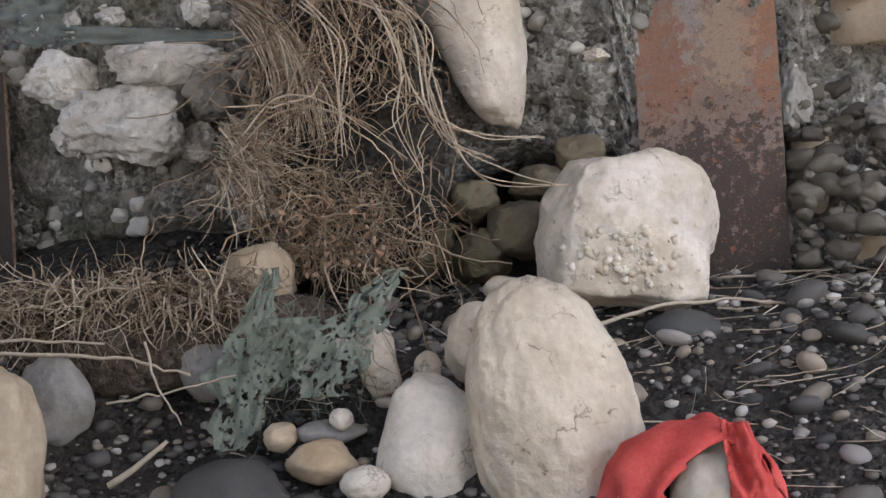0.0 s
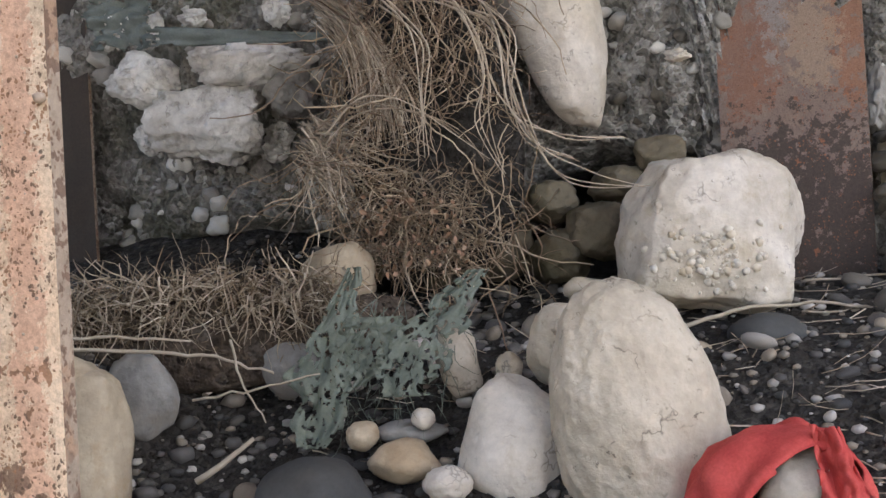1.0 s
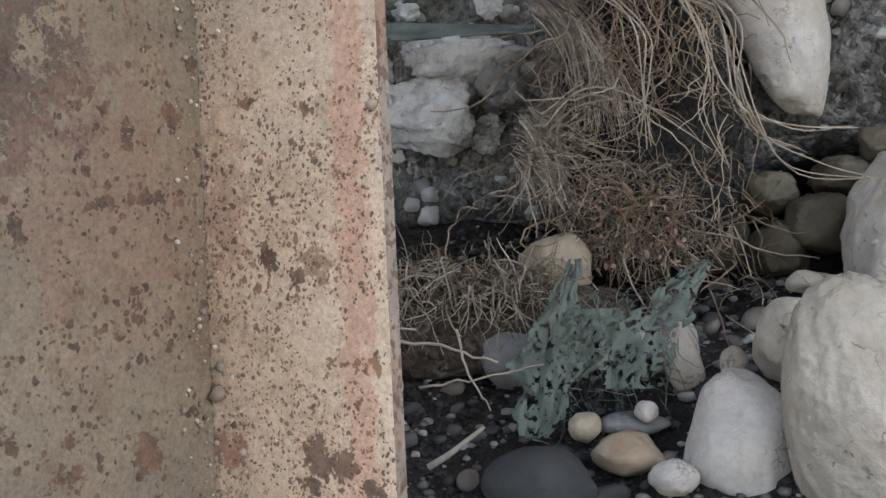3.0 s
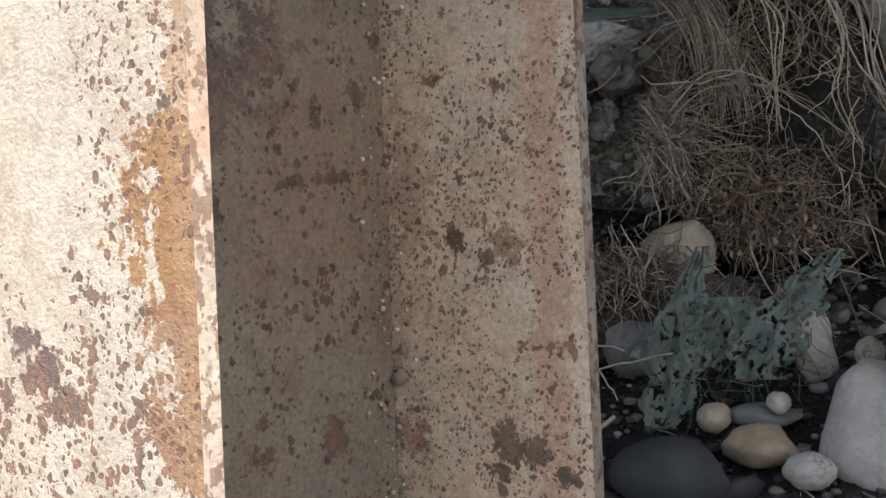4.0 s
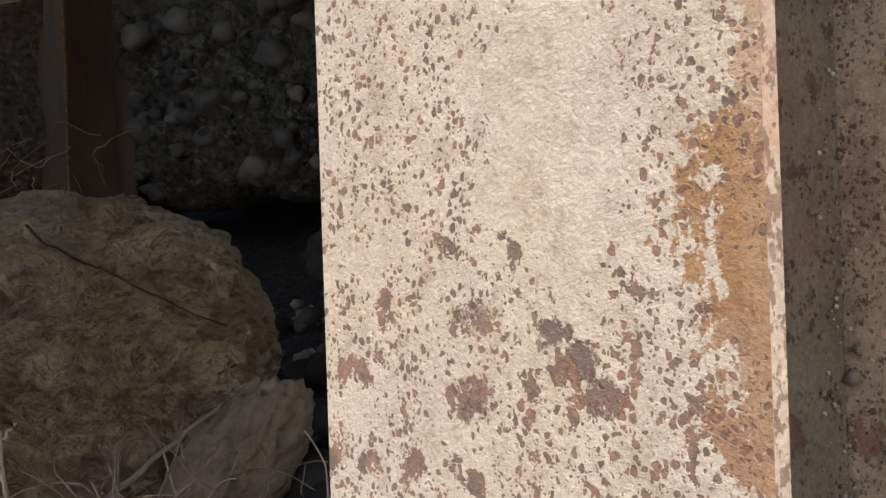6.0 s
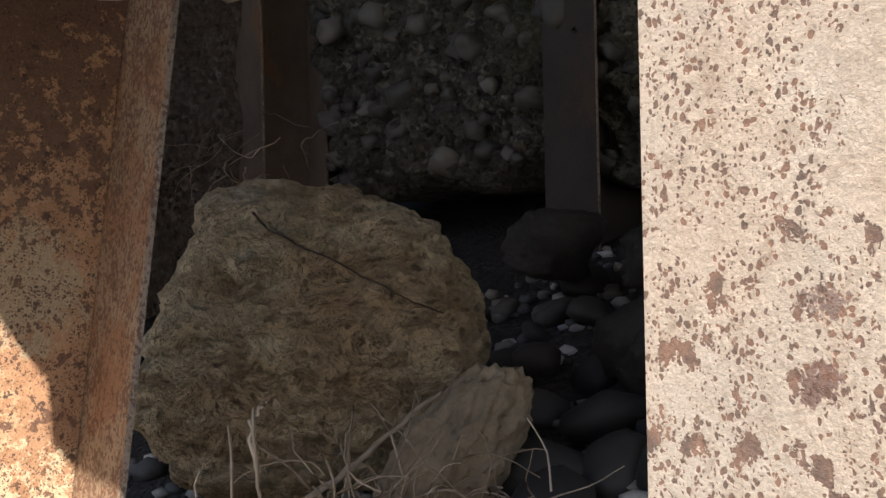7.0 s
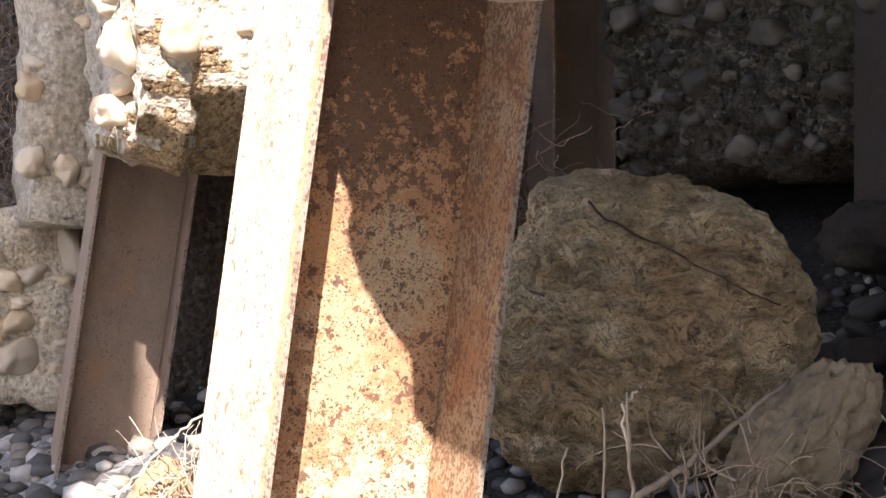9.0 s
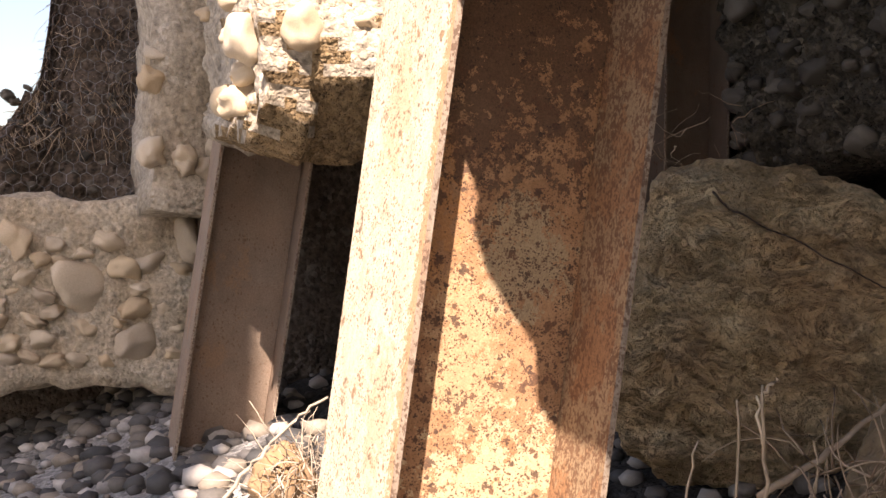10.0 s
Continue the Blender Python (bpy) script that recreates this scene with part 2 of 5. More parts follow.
LIMESTONE = stone_material("white_limestone", (0.68, 0.615, 0.525), (0.47, 0.415, 0.335), (0.54, 0.45, 0.31), 0.35, 60, 0.6, 0.6)
CREAM_STONE = stone_material("cream_limestone", (0.6, 0.525, 0.41), (0.42, 0.355, 0.265), (0.47, 0.385, 0.29), 0.45, 50, 0.7, 0.8)
GREY_STONE = stone_material("grey_stone", (0.34, 0.32, 0.29), (0.2, 0.185, 0.165), (0.3, 0.25, 0.19), 0.4, 60, 0.7, 0.3)
SLATE_STONE = stone_material("dark_slate_pebble", (0.085, 0.085, 0.08), (0.05, 0.05, 0.048), (0.1, 0.09, 0.075), 0.1, 90, 0.2, 0.1)
TAN_STONE = stone_material("tan_river_stone", (0.5, 0.41, 0.29), (0.33, 0.26, 0.18), (0.42, 0.28, 0.15), 0.25, 60, 0.5, 0.2)
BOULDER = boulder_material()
PALE_PAINT = plate_material("pale_cream_paint_on_rusty_steel", (0.72, 0.62, 0.46), (0.62, 0.51, 0.36), (0.36, 0.21, 0.1), (0.17, 0.115, 0.075), 0, ((60, 0.26, 0.3), (120, 0.36, 0.5), (220, 0.42, 0.6)), 0.63, None, None,
                            ((0.15, 1.0, 0.02, 1.2, (0.5, 0.27, 0.12), 0.8), (-0.02, 1.15, 0.05, 0.12, (0.55, 0.38, 0.2), 0.5), (0.06, 0.7, 0.05, 0.1, (0.5, 0.36, 0.2), 0.5)), 0.5)
STAINED_PAINT = plate_material("cream_paint_with_orange_rust_stain", (0.66, 0.55, 0.41), (0.56, 0.46, 0.34), (0.29, 0.15, 0.09), (0.13, 0.085, 0.062), 0, ((48, 0.24, 0.22), (105, 0.32, 0.4), (190, 0.4, 0.6), (330, 0.42, 0.6)), 0.582, 0.85, (0.035, 0.93, 0.06, 0.1),
                               ((0.142, 0.872, 0.036, 0.042, (0.36, 0.19, 0.075), 0.95), (0.145, 0.81, 0.026, 0.05, (0.32, 0.16, 0.075), 0.85), (0.15, 0.9, 0.012, 0.5, (0.42, 0.25, 0.13), 0.7), (0.032, 0.826, 0.012, 0.008, (0.16, 0.1, 0.08), 0.9), (0.05, 0.811, 0.009, 0.011, (0.16, 0.1, 0.08), 0.9),
                                (0.062, 0.797, 0.016, 0.009, (0.19, 0.11, 0.08), 0.9), (-0.024, 0.789, 0.014, 0.011, (0.2, 0.11, 0.08), 0.85), (-0.02, 0.832, 0.013, 0.008, (0.22, 0.14, 0.11), 0.8), (0.07, 1.05, 0.03, 0.02, (0.2, 0.12, 0.09), 0.85)))
# The web's shade is put into this darker paint; rust specks are real.
SHADE_STEEL = plate_material("dark_brown_steel_with_shade", (0.29, 0.235, 0.16), (0.21, 0.17, 0.12), (0.2, 0.115, 0.07), (0.065, 0.048, 0.036), 1, ((60, 0.26, 0.3), (120, 0.34, 0.45), (230, 0.38, 0.55)), 0.6, None, None,
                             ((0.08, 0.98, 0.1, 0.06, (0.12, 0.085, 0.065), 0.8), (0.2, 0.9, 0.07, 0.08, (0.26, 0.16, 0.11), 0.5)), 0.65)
RUST_STEEL = steel_material("red_brown_rusted_steel", (0.44, 0.3, 0.175), (0.25, 0.125, 0.065), (0.12, 0.066, 0.04), 0.5, 2.2, (0.36, 0.18, 0.085), 0.48, 0.8)
# Rust and old paint, with sunlight low down and shade above added as blots.
WEB_STEEL = plate_material("rusted_steel_paler_low_down", (0.46, 0.27, 0.14), (0.32, 0.17, 0.085), (0.16, 0.08, 0.045), (0.06, 0.038, 0.028), 1, ((70, 0.3, 0.4), (140, 0.38, 0.6), (300, 0.44, 0.62)), 0.6, 1.3, None,
                           ((0.33, 0.48, 0.16, 0.17, (0.64, 0.49, 0.29), 0.85), (0.26, 0.78, 0.06, 0.14, (0.6, 0.4, 0.22), 0.7), (0.36, 0.93, 0.07, 0.1, (0.42, 0.33, 0.2), 0.7), (0.2, 1.05, 0.05, 0.16, (0.5, 0.24, 0.09), 0.7), (0.3, 1.36, 0.3, 0.3, (0.13, 0.075, 0.045), 0.85)), 0.6)
EDGE_RUST = steel_material("worn_rusty_edge", (0.34, 0.27, 0.2), (0.19, 0.11, 0.07), (0.09, 0.058, 0.038), 0.52, 2.2, (0.3, 0.19, 0.12), 0.55, 0.4)
# Near-black colour holds the shade of the recess where the rear piles stand.
SHADOWED_STEEL = steel_material("steel_with_recess_shade", (0.06, 0.048, 0.038), (0.07, 0.045, 0.03), (0.03, 0.024, 0.02), 0.6, 0.8, (0.08, 0.05, 0.03), 0.6, 0.2)
REAR_STEEL = plate_material("faded_pink_cream_paint_on_steel", (0.76, 0.625, 0.46), (0.6, 0.49, 0.36), (0.33, 0.18, 0.1), (0.12, 0.085, 0.06), 0, ((55, 0.24, 0.12), (115, 0.32, 0.3), (220, 0.38, 0.6), (360, 0.42, 0.6)), 0.645, None, None,
                            ((0.076, 0.865, 0.007, 0.007, (0.13, 0.075, 0.055), 0.95), (0.145, 0.86, 0.013, 0.6, (0.62, 0.38, 0.26), 0.75), (0.04, 0.9, 0.022, 0.045, (0.44, 0.26, 0.19), 0.55), (0.115, 0.86, 0.012, 0.012, (0.3, 0.18, 0.11), 0.7),
                             (0.11, 0.74, 0.012, 0.013, (0.2, 0.13, 0.09), 0.9), (0.13, 0.735, 0.009, 0.009, (0.2, 0.13, 0.09), 0.9), (0.03, 0.74, 0.025, 0.012, (0.36, 0.17, 0.12), 0.7)), 0.6)
FACE_STEEL = plate_material("rusted_grey_red_steel", (0.25, 0.19, 0.155), (0.19, 0.145, 0.125), (0.34, 0.14, 0.07), (0.13, 0.08, 0.06), 0, ((120, 0.3, 0.35), (240, 0.34, 0.4)), 0.64, None, None,
                            ((-0.09, 0.74, 0.07, 0.14, (0.25, 0.115, 0.068), 0.6), (0.125, 0.86, 0.045, 0.26, (0.3, 0.14, 0.075), 0.7), (0.05, 0.78, 0.06, 0.1, (0.36, 0.26, 0.18), 0.6), (0.0, 0.36, 0.3, 0.24, (0.085, 0.064, 0.053), 0.97), (-0.03, 0.95, 0.03, 0.2, (0.3, 0.27, 0.25), 0.6)), 0.6)
BROWN_STEEL = steel_material("plain_brown_weathered_steel", (0.34, 0.25, 0.18), (0.28, 0.16, 0.09), (0.15, 0.1, 0.07), 0.62, 0.8, (0.36, 0.23, 0.14), 0.6, 0.2)
DARK_STEEL = steel_material("dull_brown_steel", (0.19, 0.14, 0.1), (0.2, 0.1, 0.05), (0.09, 0.06, 0.04), 0.62, 0.8, (0.24, 0.13, 0.07), 0.6, 0.2)
CONGLOMERATE = grit_material("dark_gravel_concrete", (0.085, 0.076, 0.064), (0.3, 0.278, 0.24), (0.85, 0.82, 0.75))
PALE_CONCRETE = grit_material("pale_gravel_concrete", (0.32, 0.27, 0.2), (0.57, 0.48, 0.36), (0.7, 0.61, 0.48), 40.0, 0.6, (0.52, 0.42, 0.3))
SLAB_CONCRETE = grit_material("weathered_tan_concrete", (0.5, 0.42, 0.31), (0.7, 0.58, 0.42), (0.8, 0.7, 0.55), 50.0, 0.5, (0.62, 0.47, 0.3))
SOIL = grit_material("dark_silt_soil", (0.022, 0.019, 0.016), (0.05, 0.043, 0.036), (0.12, 0.105, 0.09), 70.0, 0.8, (0.04, 0.034, 0.027))


def ground_material():
    """Dark silt on the bank, pale washed gravel on the open river bed in front of the piles."""
    n = Nodes("silt_bank_and_gravel_bed", 0.92)
    co = n.co
    sep = n.node("ShaderNodeSeparateXYZ", Vector=co)
    edge = n.math("ADD", sep.outputs[1], n.math("MULTIPLY", n.math("SUBTRACT", n.noise(3.0, 5, 0.7, co), 0.5), 0.5))
    bed = n.ramp(n.math("ADD", edge, 0.5), (0.5, 1.0), (0.72, 0.0))
    cell = n.node("ShaderNodeSeparateColor", Color=n.voronoi(60, co, "Color")).outputs[0]
    silt = n.mix(n.ramp(n.noise(9, 5, 0.65, co), (0.38, 0.25), (0.62, 0.95)), n.ramp(cell, (0.0, (0.022, 0.019, 0.016)), (0.6, (0.05, 0.043, 0.036)), (0.97, (0.13, 0.115, 0.1))), (0.045, 0.038, 0.031))
    gravel_bed = n.ramp(cell, (0.0, (0.26, 0.25, 0.235)), (0.5, (0.44, 0.42, 0.385)), (1.0, (0.6, 0.57, 0.52)))
    col = n.mix(bed, silt, gravel_bed)
    col = n.mix(0.7, col, n.ramp(n.noise(36, 5, 0.75, co), (0.3, 0.3), (0.66, 1.0)), "MULTIPLY")
    return n.done(col, [(n.ramp(n.voronoi(60, co), (0.0, 1.0), (0.6, 0.0)), 0.8, 0.014), (n.ramp(n.voronoi(160, co), (0.0, 1.0), (0.6, 0.0)), 0.6, 0.006), (n.noise(16, 6, 0.7, co), 0.8, 0.02)])


GROUND = ground_material()
EARTH = grit_material("brown_root_earth", (0.06, 0.043, 0.03), (0.15, 0.112, 0.082), (0.3, 0.25, 0.2), 45.0, 0.9, (0.09, 0.06, 0.04))
PEBBLE = pebble_material("river_pebbles", (0.045, 0.044, 0.042), (0.11, 0.1, 0.092), (0.07, 0.066, 0.06), (0.32, 0.265, 0.2), (0.09, 0.085, 0.078), (0.55, 0.5, 0.44), (0.16, 0.14, 0.12), (0.05, 0.05, 0.048))
COBBLE = pebble_material("embedded_cobbles", (0.56, 0.42, 0.26), (0.68, 0.56, 0.4), (0.5, 0.41, 0.3), (0.72, 0.56, 0.36))
GREY_COBBLE = pebble_material("dusty_grey_cobbles", (0.2, 0.185, 0.16), (0.5, 0.47, 0.41), (0.28, 0.255, 0.22), (0.72, 0.69, 0.62), (0.24, 0.22, 0.19))
DARK_COBBLE = pebble_material("dull_embedded_cobbles", (0.055, 0.048, 0.039), (0.12, 0.104, 0.08), (0.075, 0.066, 0.053), (0.19, 0.165, 0.13), (0.06, 0.052, 0.043))
STRAW = fibre_material("dry_straw", (0.24, 0.185, 0.13), (0.58, 0.48, 0.36), (0.36, 0.28, 0.2), (0.74, 0.64, 0.5))
ROOT = fibre_material("brown_dry_roots", (0.13, 0.085, 0.055), (0.46, 0.34, 0.22), (0.2, 0.13, 0.085), (0.68, 0.55, 0.39), (0.24, 0.16, 0.1))
OLD_STRAW = fibre_material("old_brown_straw", (0.12, 0.08, 0.05), (0.38, 0.29, 0.19), (0.2, 0.14, 0.09), (0.55, 0.45, 0.32), (0.16, 0.11, 0.07))
TWIG = fibre_material("grey_dead_twig", (0.3, 0.25, 0.19), (0.45, 0.38, 0.29))
NETTING = cloth_material("grey_green_torn_netting", (0.225, 0.245, 0.195), (0.115, 0.13, 0.105))
RED_CLOTH = cloth_material("faded_red_cloth", (0.6, 0.11, 0.09), (0.4, 0.05, 0.045))
PLASTIC = cloth_material("dirty_grey_plastic_sheet", (0.2, 0.22, 0.2), (0.1, 0.115, 0.105))
WIRE = fibre_material("weathered_wire", (0.14, 0.13, 0.125), (0.3, 0.285, 0.27))


# ---- mesh tools ----
def mesh_ob(name, bm, mat, parent=None, label="", smooth=True):
    me = bpy.data.meshes.new(name)
    bm.to_mesh(me)
    bm.free()
    me.materials.append(mat)
    if smooth:
        me.polygons.foreach_set("use_smooth", [True] * len(me.polygons))
    ob = new(name, me)
    ob.parent = parent
    return tagged(ob, label)


def raw_ob(name, verts, faces, mat, parent=None, label="", smooth=True):
    me = bpy.data.meshes.new(name)
    me.from_pydata([tuple(v) for v in verts], [], faces)
    me.materials.append(mat)
    if smooth:
        me.polygons.foreach_set("use_smooth", [True] * len(me.polygons))
    me.update()
    ob = new(name, me)
    ob.parent = parent
    return tagged(ob, label)


def rock_bm(size, seed, detail=4, lump=0.16, fine=0.05, boxy=0.0, taper=0.0, cuts=3, ridged=0.0, holes=0):
    """A stone: a ball made boxy, cut by a few flat faces, tapered upwards and roughened."""
    rng = random.Random(seed)
    off = Vector((rng.uniform(-50, 50), rng.uniform(-50, 50), rng.uniform(-50, 50)))
    planes = []
    for _ in range(cuts):
        v = Vector((rng.gauss(0, 1), rng.gauss(0, 1), rng.gauss(0, 1))).normalized()
        planes.append((v, rng.uniform(0.72, 0.9)))
    pits = []
    for _ in range(holes * 4):
        v = Vector((rng.gauss(0, 1), rng.gauss(0, 1), rng.gauss(0, 1))).normalized()
        r = rng.choice((0.045, 0.06, 0.06, 0.085, 0.13))
        pits.append((v, r, r * rng.uniform(0.4, 0.85)))
    bm = bmesh.new()
    bmesh.ops.create_icosphere(bm, subdivisions=detail, radius=1.0)
    for v in bm.verts:
        p = v.co.copy()
        if boxy:
            m = max(abs(p.x), abs(p.y), abs(p.z))
            p = p.lerp(p / m * 0.86, boxy)
        for nrm, d in planes:
            over = p.dot(nrm) - d
            if over > 0:
                p -= nrm * over * 0.8
        q = v.co * 1.3 + off
        k = 1 + lump * noise.noise(q) + fine * noise.fractal(q * 3.2, 0.8, 2.0, 4)
        if ridged:
            k -= ridged * (max(0.0, noise.noise(q * 7.5) - 0.2) + 0.6 * max(0.0, noise.noise(q * 15.0) - 0.2))
        for mid, r, dip in pits:
            d = (v.co - mid).length / r
            if d < 1.3:
                k -= dip * max(0.0, 1 - d * d) - 0.12 * dip * max(0.0, 1 - abs(d - 1.05) * 4)
        p *= k
        wide = 1 - taper * p.z
        v.co = Vector((p.x * wide * size[0] / 2, p.y * wide * size[1] / 2, p.z * size[2] / 2))
    return bm


def rock(name, at, size, mat, label, seed, yaw=20.5, lean=0.0, tip=0.0, category="stone", group="", **shape):
    ob = mesh_ob(name, rock_bm(size, seed, **shape), mat)
    ob.matrix_world = pose(*at, tip, lean, yaw)
    return tagged(ob, label, category, group)


def tube(verts, faces, path, r0, r1, sides=4):
    """Adds one tapering strand along a list of points."""
    base = len(verts)
    n = len(path)
    for i, p in enumerate(path):
        d = (path[min(i + 1, n - 1)] - path[max(i - 1, 0)])
        d = d.normalized() if d.length > 1e-9 else Vector((0, 0, 1))
        a = d.orthogonal().normalized()
        b = d.cross(a)
        r = r0 + (r1 - r0) * i / (n - 1)
        for s in range(sides):
            w = 2 * math.pi * s / sides
            verts.append(p + a * (r * math.cos(w)) + b * (r * math.sin(w)))
    for i in range(n - 1):
        for s in range(sides):
            t = (s + 1) % sides
            faces.append((base + i * sides + s, base + i * sides + t, base + (i + 1) * sides + t, base + (i + 1) * sides + s))
    faces.append(tuple(base + s for s in reversed(range(sides))))
    faces.append(tuple(base + (n - 1) * sides + s for s in range(sides)))


def bend(rng, start, way, length, steps=7, curl=0.5, sag=0.0):
    """A wandering line from start along way."""
    p, d, out = Vector(start), Vector(way).normalized(), [Vector(start)]
    turn = Vector((rng.gauss(0, 1), rng.gauss(0, 1), rng.gauss(0, 1))) * curl
    for _ in range(steps):
        d = (d + turn / steps + Vector((rng.gauss(0, 1), rng.gauss(0, 1), rng.gauss(0, 1))) * curl * 0.25 + Vector((0, 0, -sag / steps))).normalized()
        p = p + d * (length / steps)
        out.append(p.copy())
    return out


def block_bm(xs, ys, zs, seed, step=0.06, rough=0.02, lumps=0.05):
    """A closed rough block on a grid, its skin pushed about by noise."""
    bm = bmesh.new()
    bmesh.ops.create_cube(bm, size=1.0)
    size = (xs[1] - xs[0], ys[1] - ys[0], zs[1] - zs[0])
    for v in bm.verts:
        v.co = Vector((xs[0] + (v.co.x + 0.5) * size[0], ys[0] + (v.co.y + 0.5) * size[1], zs[0] + (v.co.z + 0.5) * size[2]))
    for axis in range(3):
        cuts = max(1, int(size[axis] / step))
        for i in range(1, cuts):
            co = [0.0, 0.0, 0.0]
            co[axis] = (xs, ys, zs)[axis][0] + size[axis] * i / cuts
            no = [0.0, 0.0, 0.0]
            no[axis] = 1.0
            bmesh.ops.bisect_plane(bm, geom=bm.verts[:] + bm.edges[:] + bm.faces[:], plane_co=co, plane_no=no)
    bm.normal_update()
    off = Vector((seed * 3.7, seed * 1.9, seed * 5.3))
    for v in bm.verts:
        q = v.co + off
        v.co += v.normal * (lumps * noise.noise(q * 4.0) + rough * noise.fractal(q * 13.0, 0.9, 2.0, 3))
    return bm


def smooth(a, b, x):
    k = min(1.0, max(0.0, (x - a) / (b - a)))
    return k * k * (3 - 2 * k)


# ---- ground: a gravel bank that climbs towards the wall ----
PROFILE = [(-40, -1.2), (-3.0, -0.35), (0.0, 0.16), (0.8, 0.27), (1.3, 0.38), (1.55, 0.45), (1.75, 0.55), (1.95, 0.67), (2.12, 0.765), (2.4, 0.85), (2.8, 0.9), (4, 1.0), (12, 3), (60, 6)]


def ground_z(x, y):
    for (a, za), (b, zb) in zip(PROFILE, PROFILE[1:]):
        if y <= b:
            break
    right = za + (zb - za) * (y - a) / (b - a)
    left = 0.25 + 0.32 * max(-4.0, min(y, 4.0)) + 0.02 * (abs(y) - 4.0 if abs(y) > 4 else 0)
    k = smooth(-1.3, -1.75, x) if x < -1.3 else 0.0
    z = right * (1 - k) + left * k
    return z + 0.02 * noise.noise(Vector((x * 5, y * 5, 3.1))) + 0.008 * noise.noise(Vector((x * 19, y * 19, 7.7)))


def spread(lo, hi, fine_lo, fine_hi, fine, coarse):
    a = [fine_lo - (fine_lo - lo) * ((coarse - i) / coarse) ** 3 for i in range(coarse)]
    n = int((fine_hi - fine_lo) / fine)
    b = [fine_lo + (fine_hi - fine_lo) * i / n for i in range(n + 1)]
    c = [fine_hi + (hi - fine_hi) * ((i + 1) / coarse) ** 3 for i in range(coarse)]
    return a + b + c


gx, gy = spread(-900, 900, -6.5, 1.2, 0.045, 14), spread(-900, 900, -1.2, 3.2, 0.045, 14)
gv = [(x, y, ground_z(x, y) if abs(x) < 60 and abs(y) < 60 else ground_z(max(-60, min(60, x)), max(-60, min(60, y)))) for y in gy for x in gx]
gf = [(j * len(gx) + i, j * len(gx) + i + 1, (j + 1) * len(gx) + i + 1, (j + 1) * len(gx) + i) for j in range(len(gy) - 1) for i in range(len(gx) - 1)]
ground = tagged(raw_ob("ground", gv, gf, GROUND), "dark damp silt bank strewn with river gravel", "ground", kind="structure")


# ---- steel piles ----
def pile(name, x, front, wide, deep, lean, low, high, skins, label, group, thick=0.01, skew=0.0, turn=0.0):
    """An H-section steel pile; front is its face's y at z = 1, lean its y per metre of height."""
    root = new(name)
    root.location = (x, front - lean * (1 - low), low)

    def plate(part_name, xs, ys, skin):
        bm = bmesh.new()
        rows = 14
        ring = [(xs[0], ys[0]), (xs[1], ys[0]), (xs[1], ys[1]), (xs[0], ys[1])]
        grid = []
        for i in range(rows + 1):
            z = (high - low) * i / rows
            grid.append([bm.verts.new((px + skew * py / deep, py + turn * px + lean * z, z)) for px, py in ring])
        for lo_ring, hi_ring in zip(grid, grid[1:]):
            for s in range(4):
                bm.faces.new((lo_ring[s], lo_ring[(s + 1) % 4], hi_ring[(s + 1) % 4], hi_ring[s]))
        bm.faces.new(list(reversed(grid[0])))
        bm.faces.new(grid[-1])
        bmesh.ops.bevel(bm, geom=[e for e in bm.edges if abs((e.verts[0].co - e.verts[1].co).z) > 0.01 and len(e.link_faces) == 2 and e.calc_face_angle(0) > 1.0], offset=0.0042, segments=3, affect="EDGES")
        bm.normal_update()
        if part_name != "web":
            for face in bm.faces:
                face.material_index = 1 if abs(face.normal.x) > 0.6 else 0
        ob = mesh_ob(part_name, bm, skin, root, smooth=False)
        ob.data.materials.append(EDGE_RUST)
        return ob

    h = wide / 2
    plate("front_flange", (-h, h), (0, thick), skins[0])
    plate("web", (-thick / 2, thick / 2), (thick + 0.002, deep - thick - 0.002), skins[1])
    plate("rear_flange", (-h, h), (deep - thick, deep), skins[2])
    return tagged(root, label, "steel pile", group)


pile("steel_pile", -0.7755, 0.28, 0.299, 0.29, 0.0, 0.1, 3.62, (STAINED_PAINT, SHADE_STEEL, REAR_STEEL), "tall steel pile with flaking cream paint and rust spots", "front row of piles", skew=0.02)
pile("steel_pile", -2.212, 0.04, 0.305, 0.338, 0.134, 0.0, 3.62, (PALE_PAINT, WEB_STEEL, RUST_STEEL), "leaning rusted steel pile beside the big boulder", "front row of piles", turn=0.125)
pile("steel_pile", -4.455, -0.025, 0.305, 0.31, 0.145, -0.3, 1.5, (BROWN_STEEL, BROWN_STEEL, BROWN_STEEL), "leaning dull brown steel pile under concrete chunk", "front row of piles")
pile("steel_pile", -0.435, 2.6, 0.302, 0.3, 0.0, 0.6, 3.62, (FACE_STEEL, DARK_STEEL, DARK_STEEL), "rusted flat-faced steel pile standing in gravel", "rear row of piles")
pile("steel_pile", -2.24, 2.36, 0.305, 0.3, 0.0, 0.6, 3.62, (SHADOWED_STEEL, SHADOWED_STEEL, SHADOWED_STEEL), "dark shaded steel pile in the wall", "rear row of piles")
pile("steel_pile", -3.22, 2.16, 0.25, 0.3, 0.0, 0.5, 3.62, (SHADOWED_STEEL, SHADOWED_STEEL, SHADOWED_STEEL), "dark shaded steel pile in the wall", "rear row of piles")
pile("steel_pile", -4.93, 1.85, 0.305, 0.3, 0.0, 0.4, 3.62, (DARK_STEEL, DARK_STEEL, DARK_STEEL), "dark red-brown steel pile in the wall", "rear row of piles")


